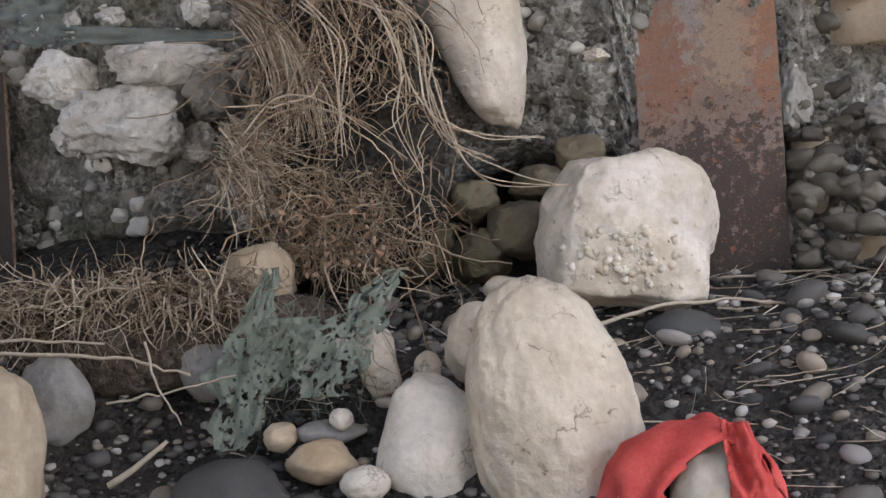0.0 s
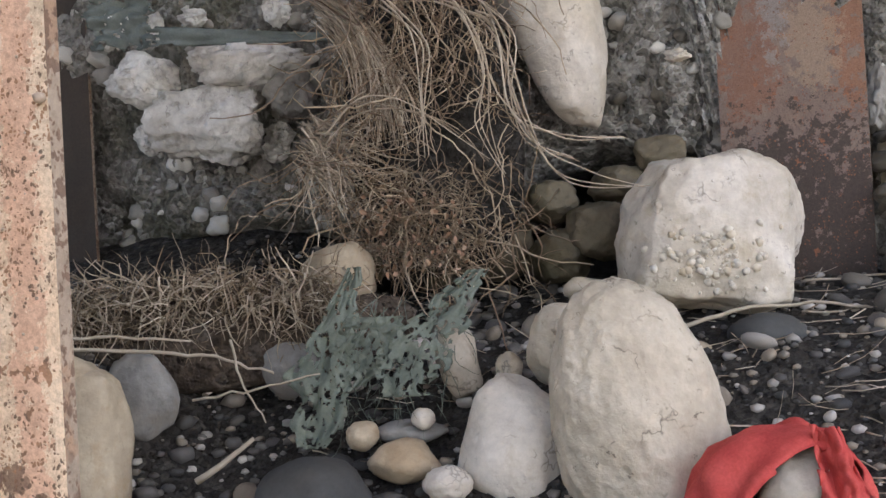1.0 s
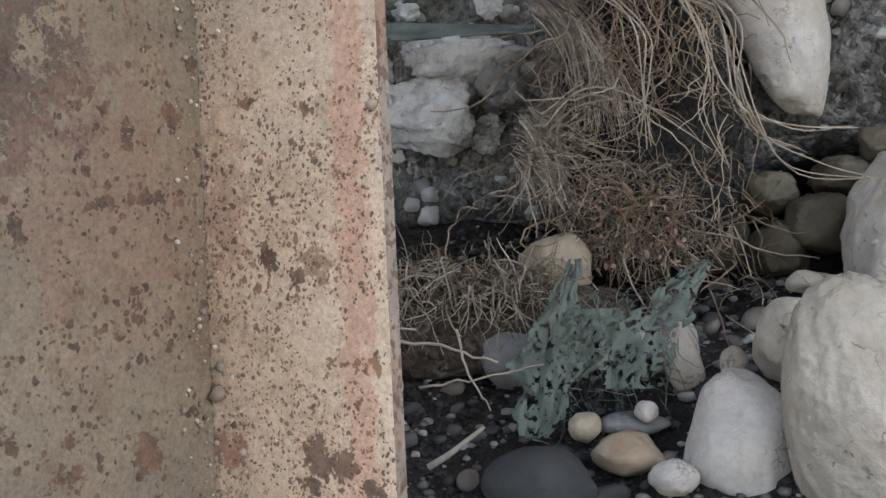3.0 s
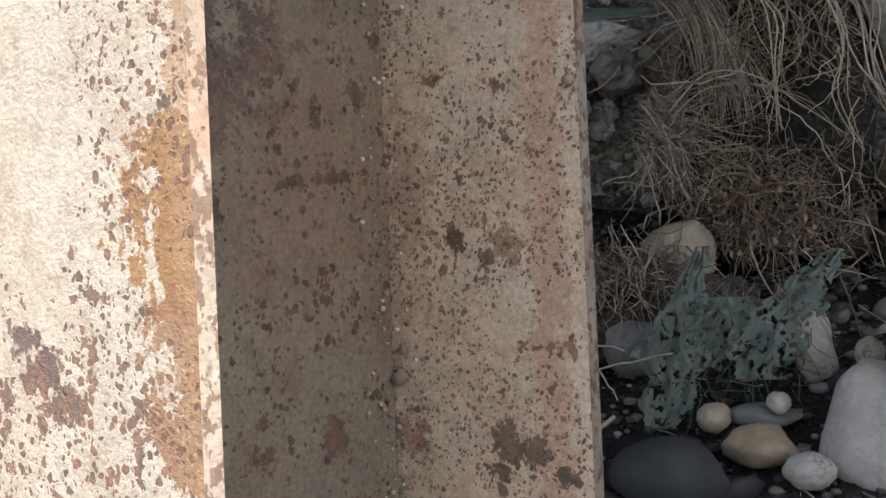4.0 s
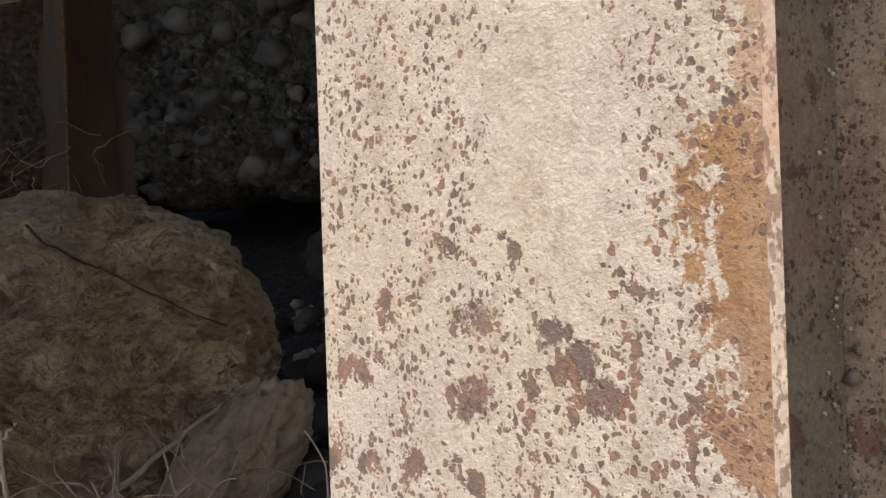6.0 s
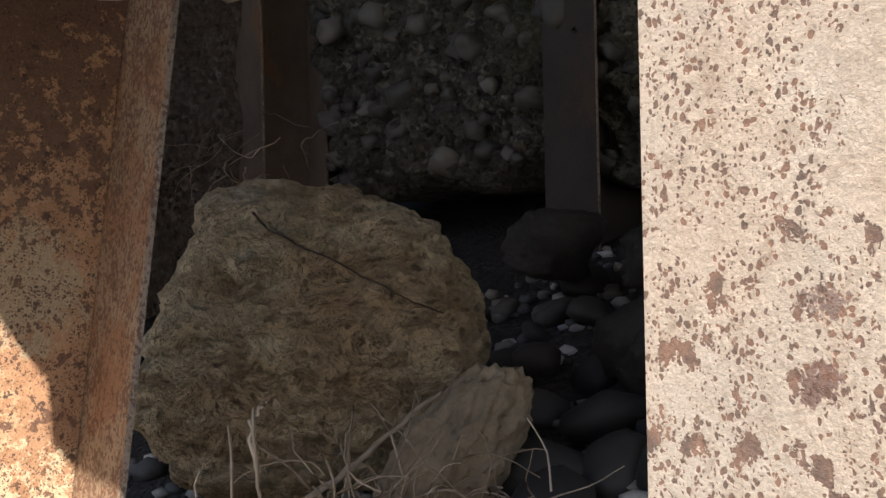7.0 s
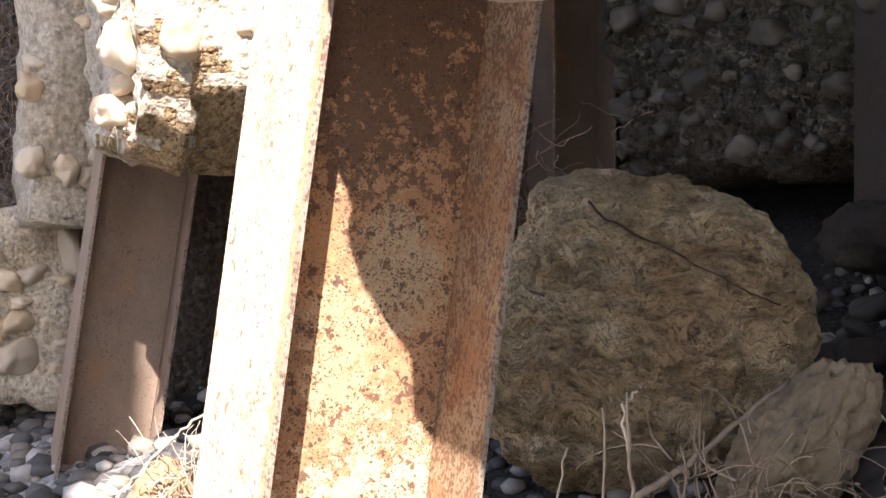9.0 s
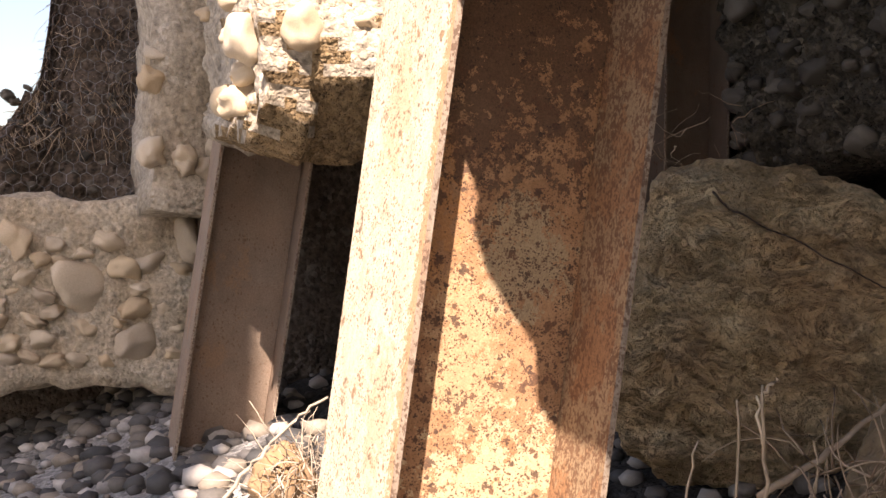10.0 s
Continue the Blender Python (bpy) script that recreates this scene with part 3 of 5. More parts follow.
# ---- wall of rubble concrete between the rear piles, and what closes the place ----
def wall_y(x):
    return 2.68 + 0.13 * (x + 0.4) + 0.28 * smooth(-5.35, -5.15, x) * smooth(-4.6, -4.72, x)


def wall_bottom(x):
    return 1.02 + 0.05 * noise.noise(Vector((x * 3, 0, 5))) + 0.17 * smooth(-2.3, -3.4, x) + 0.12 * smooth(-1.2, -1.0, x) - 0.65 * smooth(-0.66, -0.5, x)


def rubble_wall(x0, x1, step=0.022, rows=60, top=3.65):
    cols = int((x1 - x0) / step)
    v, f = [], []
    for j in range(rows + 1):
        for i in range(cols + 1):
            x = x0 + (x1 - x0) * i / cols
            lo = wall_bottom(x)
            z = lo + (top - lo) * (j / rows) ** 1.25
            q = Vector((x, 0, z))
            y = wall_y(x) - 0.07 * noise.noise(q * 4) - (0.05 if x > -2.4 else 0.09) * noise.fractal(q * 14, 0.8, 2, 4) - 0.1 * smooth(1.1, 1.7, z) + 0.1 * max(0, 1 - (z - lo) / 0.08) ** 2
            v.append((x, y, z))
    w = cols + 1
    n = len(v)
    for i in range(w):
        v.append((v[i][0], v[i][1] + 0.7, v[i][2] + 0.02))
    for i in range(w):
        v.append((v[i][0], wall_y(v[i][0]) + 1.2, top))
    f += [(j * w + i, j * w + i + 1, (j + 1) * w + i + 1, (j + 1) * w + i) for j in range(rows) for i in range(cols)]
    f += [(n + i, n + i + 1, i + 1, i) for i in range(cols)]
    f += [(rows * w + i, rows * w + i + 1, n + w + i + 1, n + w + i) for i in range(cols)]
    f += [(n + w + i, n + w + i + 1, n + i + 1, n + i) for i in range(cols)]
    return v, f


# Brown rubble; the shade behind the boulder is put into its colour.
SHADED_RUBBLE = grit_material("shade_darkened_brown_rubble", (0.03, 0.025, 0.018), (0.1, 0.083, 0.058), (0.32, 0.275, 0.2), 42.0, 1.0, (0.075, 0.075, 0.035))
wall = tagged(raw_ob("wall_north", *rubble_wall(-2.38, 1.6), CONGLOMERATE), "rough dark gravel concrete wall with embedded stones", "wall", kind="structure")
shaded_wall = tagged(raw_ob("wall_northwest", *rubble_wall(-6.3, -2.385), SHADED_RUBBLE), "brown rubble wall behind the boulder, darkened for shade", "wall", kind="structure")
behind = tagged(mesh_ob("wall_back", block_bm((-7, 2), (3.35, 3.6), (0.3, 3.65), 5, 0.4, 0.01), SOIL), "dark earth behind the wall", "wall", kind="structure")


def slab_over(name, outline, low, high, slope, mat, seed):
    """A slab with a broken outline; its underside climbs by slope per metre of y."""
    bm = bmesh.new()
    pts = []
    for (ax, ay), (bx, by) in zip(outline, outline[1:] + outline[:1]):
        n = max(2, int(math.hypot(bx - ax, by - ay) / 0.06))
        for i in range(n):
            k = i / n
            pts.append((ax + (bx - ax) * k, ay + (by - ay) * k))
    lower = [bm.verts.new((x + 0.02 * noise.noise(Vector((x * 8, y * 8, seed))), y + 0.02 * noise.noise(Vector((x * 8, y * 8, seed + 9))), low + slope * y)) for x, y in pts]
    upper = [bm.verts.new((v.co.x, v.co.y, high)) for v in lower]
    for i in range(len(pts)):
        j = (i + 1) % len(pts)
        bm.faces.new((lower[i], lower[j], upper[j], upper[i]))
    bm.faces.new(list(reversed(lower)))
    bm.faces.new(upper)
    bmesh.ops.recalc_face_normals(bm, faces=bm.faces[:])
    return mesh_ob(name, bm, mat, smooth=False)


# Slab added out of view; its outline is cut to place the shade.
tagged(slab_over("ceiling", [(-7, 0.5), (-5.1, 0.5), (-5.1, -0.35), (-3.75, -0.35), (-3.75, -1.1), (-2.9, -1.1), (-2.7, -0.35), (-2.3, 0.9), (-1.5, 1.1), (-0.85, 0.72), (-0.6, 0.345), (0.0, 0.09), (3.0, -1.0), (3.0, 3.7), (-7, 3.7)], 3.6, 3.85, 0.0, PALE_CONCRETE, 2), "added concrete slab that shades the piles from above", "ceiling", kind="structure")


def hanging_rubble():
    """The broken lump of concrete that hangs in front of the leaning pile and shades it: its foot runs back along the sunlight."""
    side = [(-0.05, 3.62), (-0.035, 1.9), (-0.0065, 1.723), (0.0185, 1.652), (0.0115, 1.603), (0.0325, 1.541), (0.0735, 1.473), (0.1225, 1.404), (0.1185, 1.341), (0.1535, 1.285), (0.2, 1.262), (0.26, 1.256), (0.3, 1.27), (0.33, 1.285), (0.38, 1.272), (0.44, 1.285), (0.52, 1.36), (0.9, 1.56), (1.25, 1.9), (1.3, 3.62)]
    fine = []
    for (ay, az), (by, bz) in zip(side, side[1:]):
        n = max(1, int(math.hypot(by - ay, bz - az) / 0.02))
        fine += [(ay + (by - ay) * i / n, az + (bz - az) * i / n) for i in range(n)]
    fine.append(side[-1])
    bm = bmesh.new()
    rings = []
    for i in range(41):
        go = 0.52 * i / 40
        x = -1.75 + go
        ring = []
        for y, z in fine:
            back = smooth(0.155, 0.2, y)
            slide = go * (1 - 0.97 * back)
            ring.append(bm.verts.new((x + 0.025 * noise.noise(Vector((y * 9, z * 9, x))) + 0.012 * noise.noise(Vector((y * 31, z * 31, x))),
                                      y - 0.3617 * slide + 0.007 * noise.noise(Vector((x * 34, y * 34, z * 34))),
                                      min(3.62, z + 1.383 * slide + 0.01 * noise.noise(Vector((x * 30, y * 30, 4)))))))
        rings.append(ring)
    for r0, r1 in zip(rings, rings[1:]):
        for k in range(len(fine)):
            m = (k + 1) % len(fine)
            bm.faces.new((r0[k], r0[m], r1[m], r1[k]))
    bm.faces.new(rings[0])
    bm.faces.new(list(reversed(rings[-1])))
    bmesh.ops.recalc_face_normals(bm, faces=bm.faces[:])
    return mesh_ob("hanging_rubble_concrete", bm, PALE_CONCRETE)


tagged(hanging_rubble(), "pale lump of rubble concrete hanging from the slab", "concrete")
# Unseen block, added to keep the sun off the cobble slab and bank.
tagged(mesh_ob("wall_south", block_bm((2.0, 2.5), (-4.3, -2.37), (-1.2, 14.0), 8, 1.2, 0.01), PALE_CONCRETE), "unseen concrete block that shades slab and bank", "wall", kind="structure")

# ---- loose stones on the bank ----
STONE_GROUP = "stones on the gravel bank"
hung = rock("long_hanging_stone", (-0.925, 2.5, 1.495), (0.215, 0.22, 0.56), LIMESTONE, "long white limestone hanging from the rubble", 11, lean=-14, taper=-0.07, boxy=0.15, lump=0.1, fine=0.07, cuts=1)
large = rock("large_stone", (-0.565, 2.33, 0.985), (0.352, 0.3, 0.35), LIMESTONE, "large squarish white stone leaning on a pile", 23, lean=8, boxy=0.34, taper=0.12, fine=0.035, cuts=3, detail=6, ridged=0.008)
rock("oval_stone", (-0.607, 1.84, 0.69), (0.272, 0.22, 0.45), CREAM_STONE, "tall cream oval stone with cracks, on gravel", 33, lean=-10, taper=0.07, lump=0.05, boxy=0.05, cuts=0, detail=6, fine=0.035, ridged=0.012)
rock("small_stone", (-0.775, 1.97, 0.8), (0.1, 0.1, 0.145), CREAM_STONE, "small cream stone beside the oval one", 37, lean=14)
rock("white_stone", (-0.815, 1.86, 0.64), (0.185, 0.17, 0.25), LIMESTONE, "smooth white stone with a knobbed top", 41, lean=-10, taper=0.22, lump=0.22, cuts=2)
rock("round_stone", (-0.352, 1.78, 0.565), (0.165, 0.16, 0.2), LIMESTONE, "round white stone wrapped in red cloth", 43, lump=0.1)
rock("dark_stone", (-0.455, 2.21, 0.79), (0.145, 0.13, 0.078), SLATE_STONE, "smooth dark grey oval stone on gravel", 47, lump=0.08, fine=0.02)
rock("chipped_stone", (-0.96, 1.97, 0.775), (0.085, 0.08, 0.14), CREAM_STONE, "chipped cream stone with a brown side", 53, lean=-12, cuts=5)
rock("small_stone", (-0.865, 1.97, 0.755), (0.055, 0.06, 0.06), CREAM_STONE, "small cream pebble between larger stones", 59)
rock("tan_stone", (-1.262, 2.09, 0.93), (0.16, 0.13, 0.14), TAN_STONE, "tan stone with pale top half under the roots", 61, lean=-20, boxy=0.3)
rock("flat_dark_stone", (-1.105, 1.70, 0.585), (0.2, 0.16, 0.12), SLATE_STONE, "broad dark slate cobble on the bank", 67, lump=0.08, fine=0.02)
rock("river_stone", (-1.0, 1.81, 0.62), (0.125, 0.1, 0.075), TAN_STONE, "tan river stone among pebbles", 71)
rock("river_stone", (-1.085, 1.82, 0.66), (0.06, 0.06, 0.052), TAN_STONE, "small tan river stone among pebbles", 73)
rock("river_stone", (-0.905, 1.765, 0.593), (0.08, 0.08, 0.058), LIMESTONE, "pale lumpy river stone among pebbles", 79)
rock("white_pebble", (-0.982, 1.85, 0.686), (0.042, 0.04, 0.038), LIMESTONE, "small white pebble on gravel", 83, detail=3)
rock("flat_stone", (-1.02, 1.88, 0.66), (0.13, 0.09, 0.042), GREY_STONE, "flat grey-brown stone on gravel", 89)
rock("wedge_stone", (-0.198, 2.29, 0.76), (0.135, 0.11, 0.088), CREAM_STONE, "wedge-shaped cream stone on dark silt", 97, cuts=5, lean=10)
rock("wedge_stone", (-0.12, 2.35, 0.75), (0.11, 0.1, 0.078), TAN_STONE, "tan stone on dark silt", 101)
rock("white_pebble", (-0.232, 2.06, 0.622), (0.09, 0.075, 0.05), LIMESTONE, "oval white pebble on gravel", 103)
rock("white_pebble", (-0.16, 2.16, 0.645), (0.082, 0.07, 0.06), LIMESTONE, "round white stone beside dry twigs", 107)
rock("river_stone", (-0.12, 2.74, 0.9), (0.165, 0.13, 0.098), TAN_STONE, "tan river stone at the wall foot", 109)
rock("pale_stone", (-0.235, 2.7, 1.06), (0.075, 0.08, 0.12), CREAM_STONE, "cream stone jammed beside a rusted pile", 113)
rock("pale_stone", (-0.235, 2.72, 1.145), (0.085, 0.08, 0.09), CREAM_STONE, "cream stone jammed beside a rusted pile", 114)
rock("white_pebble", (-0.81, 2.28, 0.885), (0.092, 0.07, 0.048), LIMESTONE, "white pebble on dark silt", 127)
rock("river_stone", (-0.567, 2.15, 0.76), (0.05, 0.05, 0.05), TAN_STONE, "small tan stone on gravel", 131, detail=3)
rock("flat_stone", (-0.483, 2.18, 0.735), (0.085, 0.06, 0.036), CREAM_STONE, "flat cream stone on gravel", 137, detail=3)
rock("flat_stone", (-0.305, 2.36, 0.785), (0.09, 0.06, 0.032), GREY_STONE, "flat grey stone on silt", 139, detail=3)
rock("dark_stone", (-0.24, 2.6, 0.86), (0.1, 0.09, 0.075), SLATE_STONE, "dark cobble near the wall foot", 149)
rock("dark_stone", (-0.212, 2.03, 0.58), (0.07, 0.06, 0.055), SLATE_STONE, "dark pebble on gravel", 151, detail=3)
rock("cone_stone", (-1.51, 1.77, 0.74), (0.13, 0.1, 0.17), GREY_STONE, "grey upright stone below dry straw", 157, taper=0.12, boxy=0.3)
rock("tan_slab_stone", (-1.49, 1.58, 0.66), (0.18, 0.12, 0.34), TAN_STONE, "tall tan stone beside the straw", 163, taper=0.02, boxy=0.45, cuts=1)
rock("grey_stone", (-1.31, 1.97, 0.775), (0.125, 0.1, 0.13), GREY_STONE, "grey stone half hidden by straw", 167)

# Brown stone whose colour includes the shade of the gap under the wall.
SHADY_BROWN = stone_material("brown_stone_with_gap_shade", (0.2, 0.165, 0.11), (0.1, 0.082, 0.055), (0.14, 0.12, 0.06), 0.5, 60, 0.8, 0.3)
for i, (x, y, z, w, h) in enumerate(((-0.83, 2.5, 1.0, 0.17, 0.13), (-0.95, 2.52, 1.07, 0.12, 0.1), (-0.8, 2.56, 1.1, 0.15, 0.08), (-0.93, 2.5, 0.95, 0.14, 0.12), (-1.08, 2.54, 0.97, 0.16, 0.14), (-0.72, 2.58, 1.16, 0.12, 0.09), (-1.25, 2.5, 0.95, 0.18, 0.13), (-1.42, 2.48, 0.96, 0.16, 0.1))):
    rock("shaded_stone", (x, y, z), (w, 0.2, h), SHADY_BROWN, "shade-darkened brown stone in the gap under the wall", 500 + i, cuts=5, boxy=0.3, fine=0.1)
big_tree = BVHTree.FromPolygons([large.matrix_world @ v.co for v in large.data.vertices], [tuple(p.vertices) for p in large.data.polygons])
crumb = random.Random(71)
CRUMBS = []
for i in range(150):
    to = Vector((-0.575 + crumb.gauss(0, 0.05), 2.33, 0.93 + crumb.gauss(0, 0.03)))
    spot = big_tree.ray_cast(to + Vector((0.2, -1.0, 0.0)), Vector((-0.2, 1.0, 0.0)))[0]
    if spot:
        CRUMBS.append((spot, crumb.choice((0.0025, 0.004, 0.004, 0.006, 0.009))))
# The shade under the slab is put into this stone's colour.
SHADED = stone_material("stone_darkened_for_shade", (0.045, 0.036, 0.027), (0.02, 0.017, 0.014), (0.04, 0.028, 0.019), 0.5, 60, 0.8, 0.3)

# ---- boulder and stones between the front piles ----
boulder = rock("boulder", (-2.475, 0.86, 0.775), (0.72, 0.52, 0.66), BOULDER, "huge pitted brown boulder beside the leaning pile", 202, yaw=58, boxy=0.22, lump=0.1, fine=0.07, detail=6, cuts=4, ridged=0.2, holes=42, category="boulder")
rock("rough_stone", (-2.0, 0.86, 0.625), (0.17, 0.2, 0.34), stone_material("rough_tan_rubble", (0.33, 0.25, 0.15), (0.13, 0.095, 0.06), (0.24, 0.165, 0.09), 0.9, 40, 1.0, 0.7), "rough tan stone tangled with dry twigs", 211, yaw=60, lean=38, boxy=0.1, fine=0.1, lump=0.3, detail=6, cuts=2, ridged=0.06, holes=24)
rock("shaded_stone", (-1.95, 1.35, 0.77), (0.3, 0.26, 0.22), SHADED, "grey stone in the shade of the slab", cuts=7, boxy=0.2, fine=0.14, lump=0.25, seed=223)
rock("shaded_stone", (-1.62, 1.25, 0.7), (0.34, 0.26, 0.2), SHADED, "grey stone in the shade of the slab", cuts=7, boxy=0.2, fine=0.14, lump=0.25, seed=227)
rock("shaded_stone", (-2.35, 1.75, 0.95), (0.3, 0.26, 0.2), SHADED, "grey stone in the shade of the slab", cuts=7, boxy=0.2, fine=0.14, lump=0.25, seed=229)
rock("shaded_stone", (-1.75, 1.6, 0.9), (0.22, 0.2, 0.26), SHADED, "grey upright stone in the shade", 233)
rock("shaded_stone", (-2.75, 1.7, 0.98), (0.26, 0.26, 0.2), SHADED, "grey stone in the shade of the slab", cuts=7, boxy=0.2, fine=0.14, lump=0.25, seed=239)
rock("ochre_stone", (-3.4, 0.08, 0.31), (0.17, 0.17, 0.22), stone_material("ochre_stone", (0.4, 0.26, 0.14), (0.2, 0.12, 0.06), (0.3, 0.2, 0.12)), "ochre stone at the foot of a pile", 241, yaw=70, cuts=9, fine=0.2, lump=0.35, ridged=0.15)

# ---- concrete chunk, cobble slab and netted earth beyond the leaning pile ----
def cobbled(thing, spots, name="cobble", mat=None):
    """Sets cobbles into a thing, as parts that share a few meshes."""
    for i, (at, size, seed) in enumerate(spots):
        kind_of = DARK_COBBLES if name == "stone" else COBBLES
        ob = new(name, kind_of[seed % len(kind_of)])
        ob.parent = thing
        rng = random.Random(seed)
        ob.matrix_basis = Matrix.LocRotScale(at, Euler((rng.uniform(-0.4, 0.4), rng.uniform(-0.4, 0.4), rng.uniform(0, 6.3))), size)


def stone_mesh(name, seed, mat, detail=2, **shape):
    bm = rock_bm((1, 1, 1), seed, detail=detail, **shape)
    me = bpy.data.meshes.new(name)
    bm.to_mesh(me)
    bm.free()
    me.materials.append(mat)
    me.polygons.foreach_set("use_smooth", [True] * len(me.polygons))
    return me


COBBLES = [stone_mesh("cobble", 900 + i, COBBLE, 3, cuts=9, boxy=0.35, lump=0.4, fine=0.12) for i in range(7)]
GREY_COBBLES = [stone_mesh("cobble", 970 + i, GREY_COBBLE, 3, cuts=8, boxy=0.3, lump=0.35, fine=0.12) for i in range(7)]
DARK_COBBLES = [stone_mesh("cobble", 940 + i, DARK_COBBLE, 3, cuts=5, boxy=0.2, lump=0.35, fine=0.1) for i in range(7)]
rng = random.Random(5)

chunk_bm = block_bm((-4.75, -3.32), (0.0, 0.46), (1.13, 1.8), 4, 0.03, 0.03, 0.05)
for v in chunk_bm.verts:
    # the foot is broken away backwards, under an uneven lip
    lip = 1.27 + 0.08 * smooth(0.12, 0.17, v.co.y) + 0.03 * noise.noise(v.co * 22)
    if v.co.z < lip:
        v.co.x -= (lip - v.co.z) * 1.1 * smooth(-4.75, -3.5, v.co.x)
    v.co.z += (0.35 * max(0.0, 0.12 - v.co.y) + 0.11 * (-3.35 - v.co.x)) * smooth(1.45, 1.1, v.co.z)
chunk = mesh_ob("concrete_chunk", chunk_bm, PALE_CONCRETE)
chunk.data.materials.append(grit_material("ochre_soil_crust", (0.2, 0.13, 0.06), (0.42, 0.29, 0.15), (0.56, 0.42, 0.26), 60.0, 1.0, (0.36, 0.22, 0.1)))
for face in chunk.data.polygons:
    if face.normal.z < -0.25 and face.center.x > -4.2:
        face.material_index = 1
tagged(chunk, "sunlit broken chunk of pebbly concrete resting on a pile", "concrete")
cobbled(chunk, [((-3.33, 0.1, 1.46), (0.12, 0.1, 0.13), 3), ((-3.5, -0.02, 1.45), (0.14, 0.09, 0.15), 4), ((-3.56, -0.03, 1.3), (0.12, 0.09, 0.1), 5), ((-3.33, 0.26, 1.48), (0.09, 0.07, 0.06), 6)]
        + [((rng.uniform(-4.6, -3.5), -0.01 + rng.uniform(-0.01, 0.02), rng.uniform(1.22, 1.75)), (rng.uniform(0.05, 0.12), 0.07, rng.uniform(0.04, 0.1)), 20 + i) for i in range(7)]
        + [((-3.33 + rng.uniform(-0.02, 0.0), rng.uniform(0.05, 0.42), rng.uniform(1.36, 1.75)), (0.03, rng.uniform(0.015, 0.05), rng.uniform(0.01, 0.03)), 60 + i) for i in range(26)])
rim = mesh_ob("rubble_concrete_lump", block_bm((-5.75, -4.75), (-0.2, 0.2), (1.03, 2.3), 9, 0.09, 0.03, 0.1), PALE_CONCRETE)
tagged(rim, "broken grey concrete rim with embedded cobbles", "concrete")
cobbled(rim, [((-4.76 + rng.uniform(-0.02, 0.0), rng.uniform(-0.2, 0.15), rng.uniform(1.1, 1.95)), (0.08, rng.uniform(0.06, 0.14), rng.uniform(0.06, 0.14)), 80 + i) for i in range(18)])

slab = mesh_ob("cobble_concrete_slab", block_bm((-6.6, -5.42), (-2.2, 0.06), (0.31, 1.08), 6, 0.06, 0.035, 0.06), SLAB_CONCRETE)
tagged(slab, "thick slab of pale concrete full of rounded cobbles", "concrete")
spots = []
tries = 0
while len(spots) < 42 and tries < 4000:
    tries += 1
    y, z, w = rng.uniform(-1.05, 0.02), 0.42 + 0.5 * rng.random() ** 1.4, rng.choice((0.1, 0.14, 0.2, 0.27, 0.32))
    if all((y - q[0][1]) ** 2 + ((z - q[0][2]) * 1.3) ** 2 > (0.42 * (w + q[1][1])) ** 2 for q in spots):
        spots.append(((-5.435 + rng.uniform(-0.02, 0.01), y, z), (0.1, w, w * rng.uniform(0.5, 0.8)), 120 + tries))
cobbled(slab, spots)


def netted_top(y):
    return 1.1 + 0.27 * smooth(-1.1, -0.76, y) + 0.2 * smooth(-0.76, -0.62, y) + 1.4 * smooth(-0.62, -0.46, y)


def earth_x(y, z):
    q = Vector((0, y * 6, z * 6))
    return -5.72 - 0.45 * smooth(1.0, 2.6, z) + 0.08 * noise.noise(q) + 0.035 * noise.fractal(q * 3, 0.9, 2, 3)


def earth_bank():
    v, f = [], []
    cols, rows = 70, 70
    for j in range(rows + 1):
        for i in range(cols + 1):
            y = -1.5 + 2.1 * i / cols
            top = netted_top(y) + 0.06 * noise.noise(Vector((y * 20, 1, 1))) + 0.03 * noise.noise(Vector((y * 55, 1, 1)))
            z = 1.0 + (top - 1.0) * j / rows
            v.append((earth_x(y, z), y, z))
    w = cols + 1
    n = len(v)
    v += [(x - 1.4, y, z) for x, y, z in v[rows * w:]]
    v += [(x - 1.6, y, z) for x, y, z in v[:w]]
    f += [(j * w + i, j * w + i + 1, (j + 1) * w + i + 1, (j + 1) * w + i) for j in range(rows) for i in range(cols)]
    f += [(rows * w + i, rows * w + i + 1, n + i + 1, n + i) for i in range(cols)]
    f += [(n + i, n + i + 1, n + w + i + 1, n + w + i) for i in range(cols)]
    f += [(n + w + i, n + w + i + 1, i + 1, i) for i in range(cols)]
    return v, f


bank = tagged(raw_ob("earth_bank", *earth_bank(), EARTH), "steep dark earth bank with stones under wire netting", "earth bank")
lower_bank = mesh_ob("lower_bank", block_bm((-8.0, -6.3), (-4.0, 0.4), (-1.2, 0.9), 21, 0.3, 0.02, 0.06), EARTH, bank)
cobbled(bank, [((earth_x(y, z) - 0.012, y, z), (0.05, s, s * 0.7), 200 + i) for i, (y, z, s) in enumerate([(rng.uniform(-0.8, 0.02), rng.uniform(1.08, 1.6), rng.uniform(0.03, 0.08)) for _ in range(45)])], "stone")


